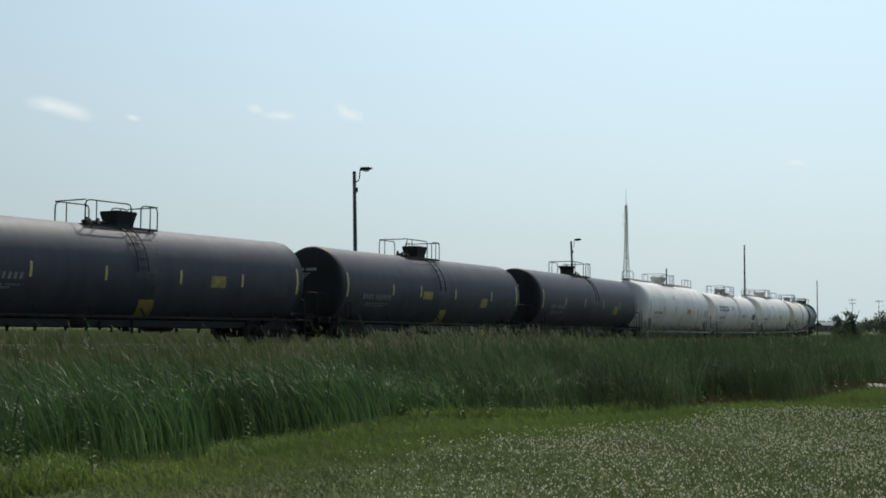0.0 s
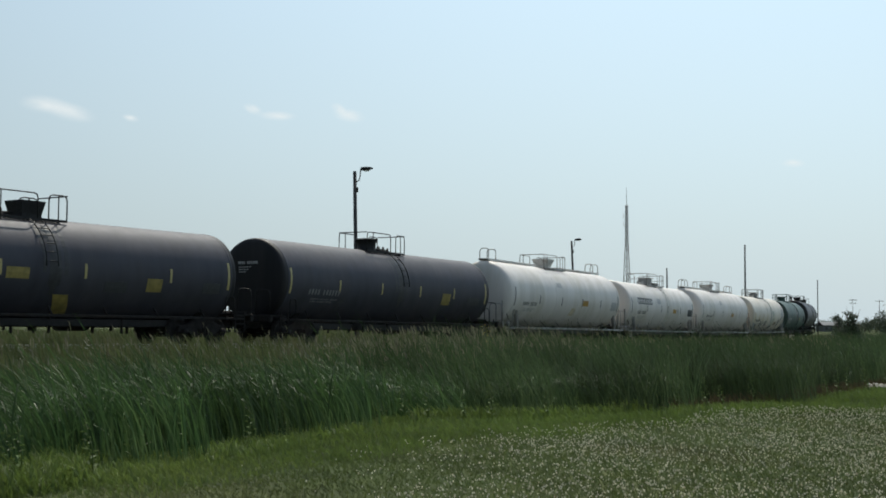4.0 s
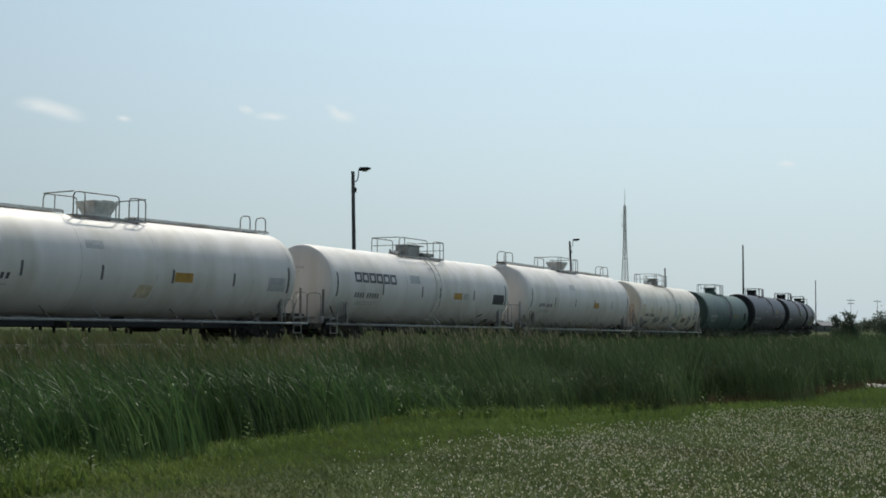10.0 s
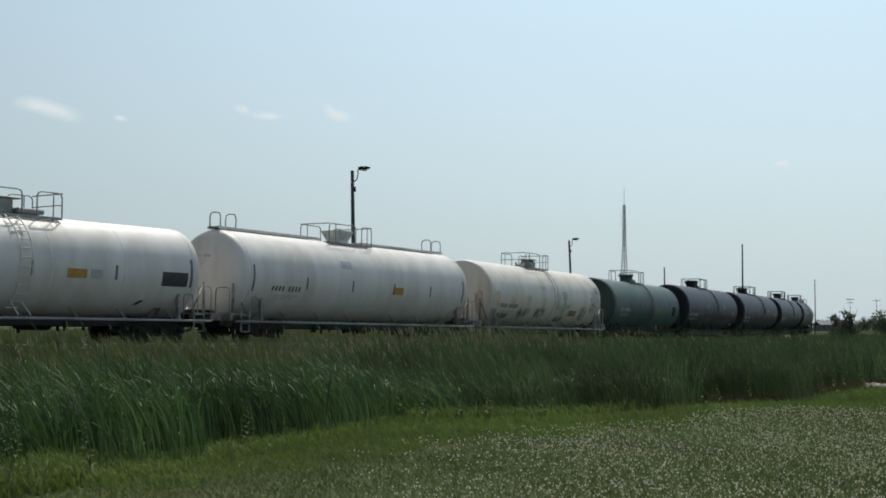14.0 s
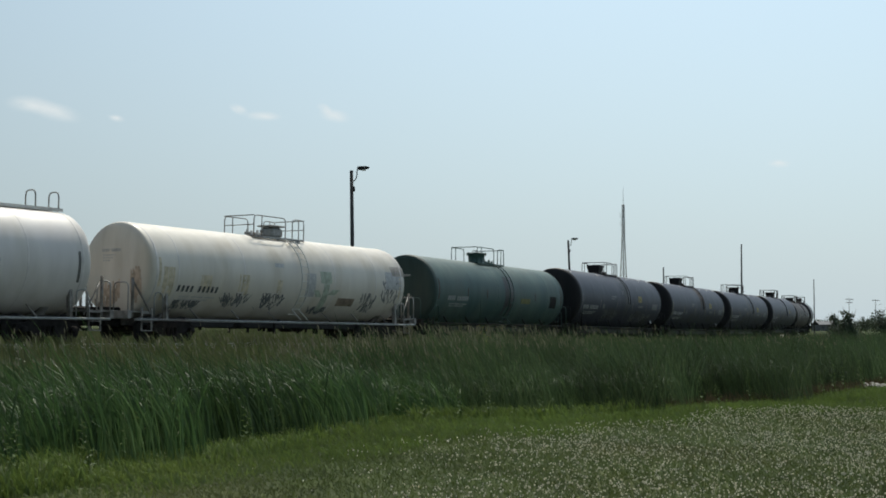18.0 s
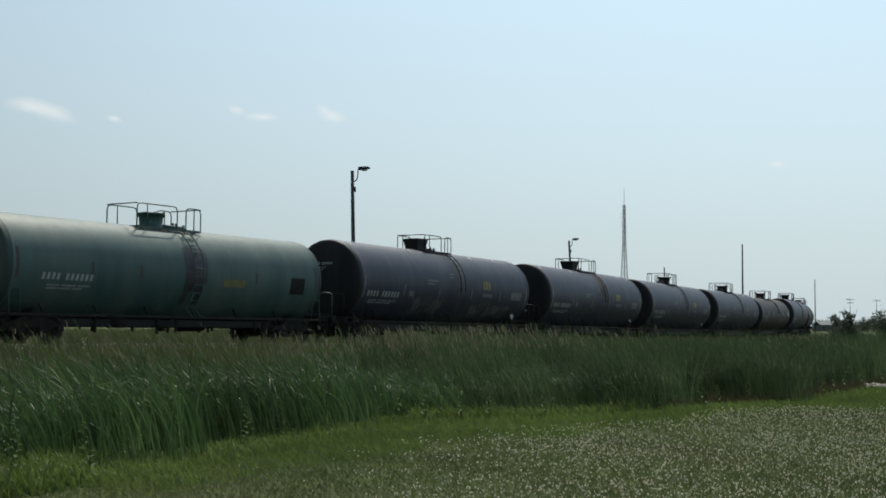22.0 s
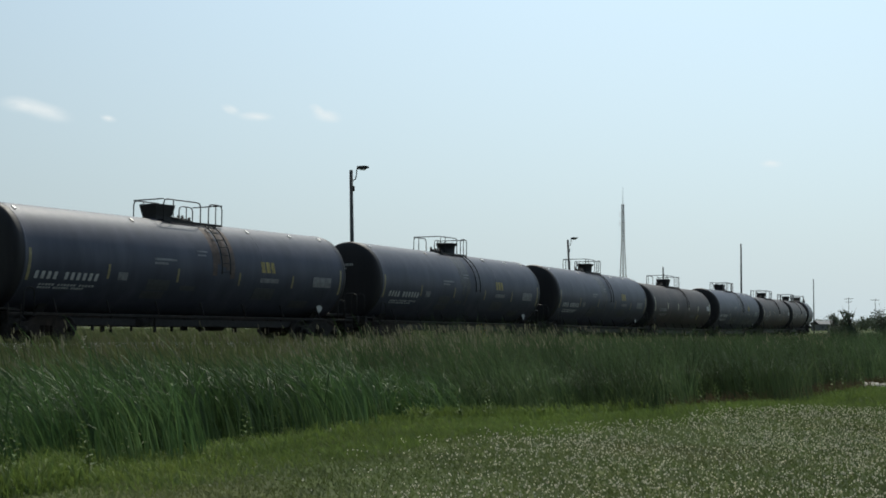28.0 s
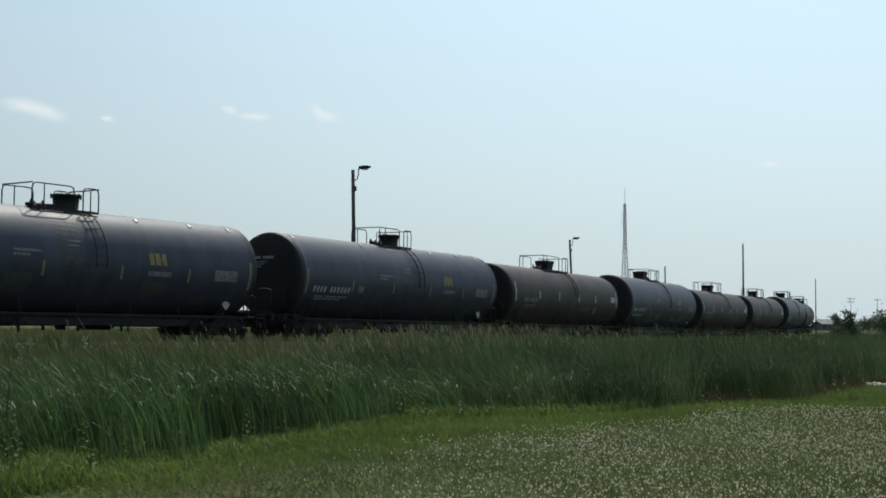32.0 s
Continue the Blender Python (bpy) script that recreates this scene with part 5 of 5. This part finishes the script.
def cattail_clump_mesh(k, leaf=cattail_blade, n=210, slim=1.0, sway=-0.35):
    r = np.sqrt(rng.random(n)) * 0.95
    q = rng.uniform(0, 2 * math.pi, n)
    base = np.column_stack([r * np.cos(q), r * np.sin(q), np.full(n, -0.06)])
    h = np.clip(rng.normal(1.5, 0.18, n), 0.9, 1.75) * (1 - 0.12 * r)
    ln = np.column_stack([rng.normal(sway, 0.23, n), rng.normal(0.0, 0.20, n)]) * h[:, None]
    return blade_mesh("cattail_clump", base, h, rng.uniform(0.012, 0.024, n) * slim, rng.uniform(-0.9, 0.9, n), ln, np.clip(rng.normal(0.34, 0.20, n), 0, 0.75), leaf, 6)


CATTAIL_MESHES = [cattail_clump_mesh(k) for k in range(7)]
REED_MESHES = [cattail_clump_mesh(k, reed_blade, 420, 0.55, -0.20) for k in range(6)]
CLUMPS = []


def plant_cattails():
    spots = []
    for pitch, y0, y1, gap in ((1.15, 9, 30, 7.5), (1.7, 30, 55, 6.5), (2.6, 55, 120, 5.5)):
        for y in np.arange(y0, y1, pitch):
            for x in np.arange(-12, 50, pitch):
                a, b = x + rng.uniform(-0.4, 0.4) * pitch, y + rng.uniform(-0.4, 0.4) * pitch
                if abs(a) < 0.39 * b + 1.0:
                    spots.append((a, b))
    p = np.array(spots)
    e, (d, _) = past_edge(p[:, 0], p[:, 1]), near_line(p[:, 0], p[:, 1])
    keep = (e > 0.35 + 0.35 * np.sin(p[:, 0] * 1.7) + np.interp(p[:, 0], (-4.0, -3.5, -2.2, -1.6, -1.0, 0.8), (0.6, -0.4, -0.6, -0.45, 0.2, 0.3))) & (d > 8.0) & ((e < 9.5) | (p[:, 1] > 34))
    p, e = p[keep], e[keep]
    z = height(p[:, 0], p[:, 1])
    for i, ((x, y), zz) in enumerate(zip(p, z)):
        if x + 0.25 * (y - 22) > 1.0 + rng.uniform(-1.2, 1.2):
            ob = tagged(new("reed_clump", REED_MESHES[i % len(REED_MESHES)]), "dense dark green reeds leaning in the wind", "reeds", "reeds in the ditch", "stuff")
        else:
            ob = tagged(new("cattail_clump", CATTAIL_MESHES[i % len(CATTAIL_MESHES)]), "dense green cattail leaves leaning in the wind", "cattails", "cattails in the ditch", "stuff")
        turn = rng.uniform(-24, 24)
        grow = rng.uniform(0.84, 1.12) + (0.12 if y > 26 and x > 0 else -0.14 if y > 20 and x < -1.5 else 0.0) + 0.34 * noise.noise((x * 0.38, y * 0.30, 0)) + 0.30 * math.exp(-((x - 1.2) / 2.6) ** 2 - ((y - 29) / 4.5) ** 2)
        grow = min(grow, 1.08) if y < 26 else grow
        ob.scale = (1, 1, grow)
        ob.matrix_basis = pose(x, y, zz, 0, 0, turn) @ Matrix.Diagonal((1, 1, grow, 1))
        CLUMPS.append((ob, float(x), float(y), float(zz), turn))


plant_cattails()


def weed(x, y, tall, mat_flower=None, name="weed", label="light green broad-leaved weed", leaves=16):
    z = float(height(np.array([x]), np.array([y]))[0])
    w = tagged(new(name), label, "weed", "weeds along the ditch")
    w.matrix_basis = pose(x, y, z - 0.03)
    r = random.Random(int(x * 1000 + y * 10))
    tip = Vector((-0.10 * tall + r.uniform(-0.05, 0.05), 0, tall))
    stalk = [Vector((0, 0, 0)), tip * 0.5 + Vector((0.04, 0, 0)), tip]
    part("stalk", Mesh().tube(stalk, [0.010, 0.008, 0.004], 5), leaf_weed, w)
    m = Mesh()
    for k in range(leaves):
        t = 0.2 + 0.78 * k / leaves
        p = tip * t
        q = k * 2.4 + r.random()
        l = 0.11 * (1.15 - t) + 0.04
        d = Vector((math.cos(q), math.sin(q), 0.5)).normalized()
        s = d.cross(Vector((0, 0, 1))).normalized() * l * 0.22
        m.add([p, p + d * l * 0.5 + s, p + d * l + Vector((0, 0, -0.03)), p + d * l * 0.5 - s], [(0, 1, 2), (0, 2, 3)])
    part("foliage", m, leaf_weed, w)
    if mat_flower:
        f = Mesh()
        for k in range(9):
            p = tip + Vector((r.uniform(-0.09, 0.09), r.uniform(-0.09, 0.09), r.uniform(-0.20, 0.05)))
            f.lathe([(-0.005, 0.0), (0, 0.008), (0.006, 0.006), (0.007, 0)], "z", 5, p)
        tagged(part("flower_cluster", f, mat_flower, w), kind="stuff")


for k in range(34):
    f = k / 33
    a = np.interp(f, (0, 0.3, 0.45, 0.7, 1), (-4.2, -1.6, 0.5, 5.6, 11.5))
    b = np.interp(a, [q[0] for q in EDGE], [q[1] for q in EDGE])
    weed(a + random.uniform(-0.5, 0.3), b + random.uniform(-0.2, 0.8), random.uniform(0.4, 0.85))
weed(there(872, 27), 27, 1.85, petal_yellow, "mustard_weed", "tall weed with small yellow flowers", 12)
weed(there(880, 27.4), 27.4, 1.70, petal_yellow, "mustard_weed", "tall weed with small yellow flowers", 12)
for px, dep in ((60, 16.5), (178, 17.1)):
    weed(there(px, dep), dep, random.uniform(1.55, 1.75), clover_head, "pale_weed", "tall weed with pale flower tips", 8)


def rubble():
    g = tagged(new("rubble_heap"), "pale broken stones at the end of the lawn", "stones")
    x0, y0 = there(1548, 31.5), 31.5
    z = float(height(np.array([x0]), np.array([y0]))[0])
    g.matrix_basis = pose(x0, y0, z)
    r = random.Random(5)
    for k in range(4):
        m = Mesh().lathe([(-0.10, 0), (-0.08, 0.10), (0.0, 0.15), (0.07, 0.10), (0.09, 0)], "z", 7)
        m.v = [(a * r.uniform(0.7, 1.3), b * r.uniform(0.7, 1.3), c * r.uniform(0.7, 1.2)) for a, b, c in m.v]
        m.s = [False] * len(m.s)
        part("stone", m, concrete, g, at=pose(-0.20 + 0.13 * k + r.uniform(-0.05, 0.05), r.uniform(-0.2, 0.2), 0.07, r.uniform(-20, 20), r.uniform(-20, 20), r.uniform(0, 180)))


rubble()


def bush(x, y, tall, wide, label, name="bush", leaves=1900, category="bush"):
    z = float(height(np.array([x]), np.array([y]))[0])
    b = tagged(new(name), label, category)
    b.matrix_basis = pose(x, y, z - 0.05)
    r = random.Random(int(x * 31 + y))
    tr = Mesh()
    tips = []
    for k in range(9):
        q = r.uniform(0, 6.28)
        reach = r.uniform(0.15, 0.5) * wide
        tip = Vector((math.cos(q) * reach, math.sin(q) * reach, tall * r.uniform(0.55, 0.95)))
        mid = tip * 0.5 + Vector((-tip.x * 0.15, -tip.y * 0.15, 0.05 * tall))
        tr.tube([(0, 0, 0), mid, tip], [0.035 * tall / 2 + 0.01, 0.025 * tall / 2, 0.006], 6)
        if category == "bush":
            tips += [(Vector((tip.x * (1.25 - f), tip.y * (1.25 - f), tip.z * f)), 0.07 + 0.36 * (1 - f)) for f in [r.uniform(0.08, 0.62) ** 1.0 for _ in range(9)] + [r.uniform(0.6, 1.0) for _ in range(3)]]
        else:
            tips += [(mid, 0.22), (mid.lerp(tip, 0.5), 0.24), (tip, 0.20)]
    part("trunk", tr, bark, b)
    n = leaves
    pick = rng.integers(0, len(tips), n)
    c = np.array([tuple(tips[i][0]) for i in pick])
    s = np.array([tips[i][1] for i in pick])[:, None] * wide * 0.55
    pts = c + rng.normal(0, 1, (n, 3)) * s * np.array([1, 1, 0.8])
    pts[:, 2] = np.maximum(pts[:, 2], 0.1)
    size = rng.uniform(0.05, 0.11, n) * ((tall / 2.5) ** 0.5 if tall < 4.5 else 4.0)
    me = blade_mesh("crown", pts, size * 1.4, size, rng.uniform(0, 6.28, n), rng.normal(0, 0.7, (n, 2)) * size[:, None], np.full(n, 0.3), leaf_tree, 2, 0.3)
    part("crown", me, None, b)


bush(there(1497, 88), 88, 3.7, 1.9, "ragged dark green bush in the tall grass", leaves=3200)
bush(there(1482, 90), 90, 3.3, 1.5, "low dark green bush in the tall grass", leaves=1800)
bush(there(1572, 100), 100, 3.6, 2.2, "dark green young tree at the field's edge", "young_tree", category="tree")
for k, (px, dep, tall, wide) in enumerate(((1478, 600, 6.5, 9), (1536, 560, 6.0, 7), (1560, 520, 5.5, 9), (1600, 560, 7, 10), (1455, 680, 5, 10), (1515, 760, 5, 12), (1527, 640, 5.0, 11), (1496, 700, 5.2, 12), (1548, 600, 5.2, 10))):
    bush(there(px, dep), dep, tall, wide, "distant dark green tree on the horizon", "distant_tree", 1400, "tree")


# ---- clouds ----
def cloud(px, py, wide, tall, tilt):
    """A thin cloud, far off; wide and tall in metres."""
    xs = np.linspace(-1, 1, 9)
    gx, gz = np.meshgrid(xs, xs)
    v = np.stack([gx, 0.12 * (gx ** 2 + gz ** 2), gz], -1).reshape(-1, 3)
    i = (np.arange(8)[:, None] * 9 + np.arange(8)).ravel()
    me = arrays("cloud", v, np.stack([i, i + 1, i + 10, i + 9], 1), thin_cloud, True)
    c = tagged(new("cloud", me), "small thin white cloud low in the sky", "cloud", "clouds", "structure")
    c.visible_shadow = False
    x, z = (px - 784) / FOCAL * CLOUD_DEPTH, (577.4 - py) / FOCAL * CLOUD_DEPTH
    c.matrix_basis = pose(x, CLOUD_DEPTH, z, 0, tilt, 0) @ Matrix.Diagonal((wide, 1, tall, 1))
    return c, x, z, tilt


CLOUD_DEPTH = 3000.0
CLOUDS = [cloud(74, 184, 72, 27, 6), cloud(116, 196, 82, 27, 14), cloud(446, 191, 30, 15, 22), cloud(490, 203, 54, 15, 2), cloud(600, 190, 26, 15, 30), cloud(618, 202, 46, 20, 8),
          cloud(1410, 284, 34, 13, 0), cloud(228, 208, 26, 11, 12)]


# ---- what moves ----
def motions():
    # the train rolls along the line
    for car, s, reach in TRAIN:
        walk(car, [(k * 0.5, car_pose(s - travelled(k * 0.5), reach)) for k in range(65)])
    # wheels turn with the distance travelled
    places = {car: s for car, s, reach in TRAIN[:15]}
    for car, s in places.items():
        for ob in car.children_recursive:
            if ob.name.startswith("wheelset"):
                at = ob.matrix_basis.translation.copy()
                walk(ob, [(k * 0.1, pose(at.x, at.y, at.z, 0, math.degrees(-travelled(k * 0.1) / WHEEL), 0)) for k in range(321)])
    # wind passes over the cattails in waves, with a gust near the end
    for ob, x, y, z, turn in CLUMPS:
        rows = []
        for k in range(65):
            t = k * 0.5
            gust = 1 + 1.8 * math.exp(-((t - 30.5 - 0.05 * x) / 1.6) ** 2) + 0.5 * math.exp(-((t - 9 - 0.1 * x) / 2.0) ** 2)
            bend = -2.0 * gust + 2.6 * gust * math.sin(2.1 * t + 0.55 * x + 0.3 * y) * (0.6 + 0.4 * math.sin(0.63 * t + 0.2 * x - 0.25 * y))
            nod = 1.3 * math.sin(1.7 * t + 0.4 * y)
            rows.append((t, pose(x, y, z, nod, bend, 0) @ pose(0, 0, 0, 0, 0, turn)))
        walk(ob, rows)
    # clouds drift
    for c, x, z, tilt in CLOUDS:
        walk(c, [(0, pose(x, CLOUD_DEPTH, z, 0, tilt, 0)), (16, pose(x - 29, CLOUD_DEPTH, z - 3, 0, tilt, 0)), (32, pose(x - 58, CLOUD_DEPTH, z - 6, 0, tilt, 0))])


motions()
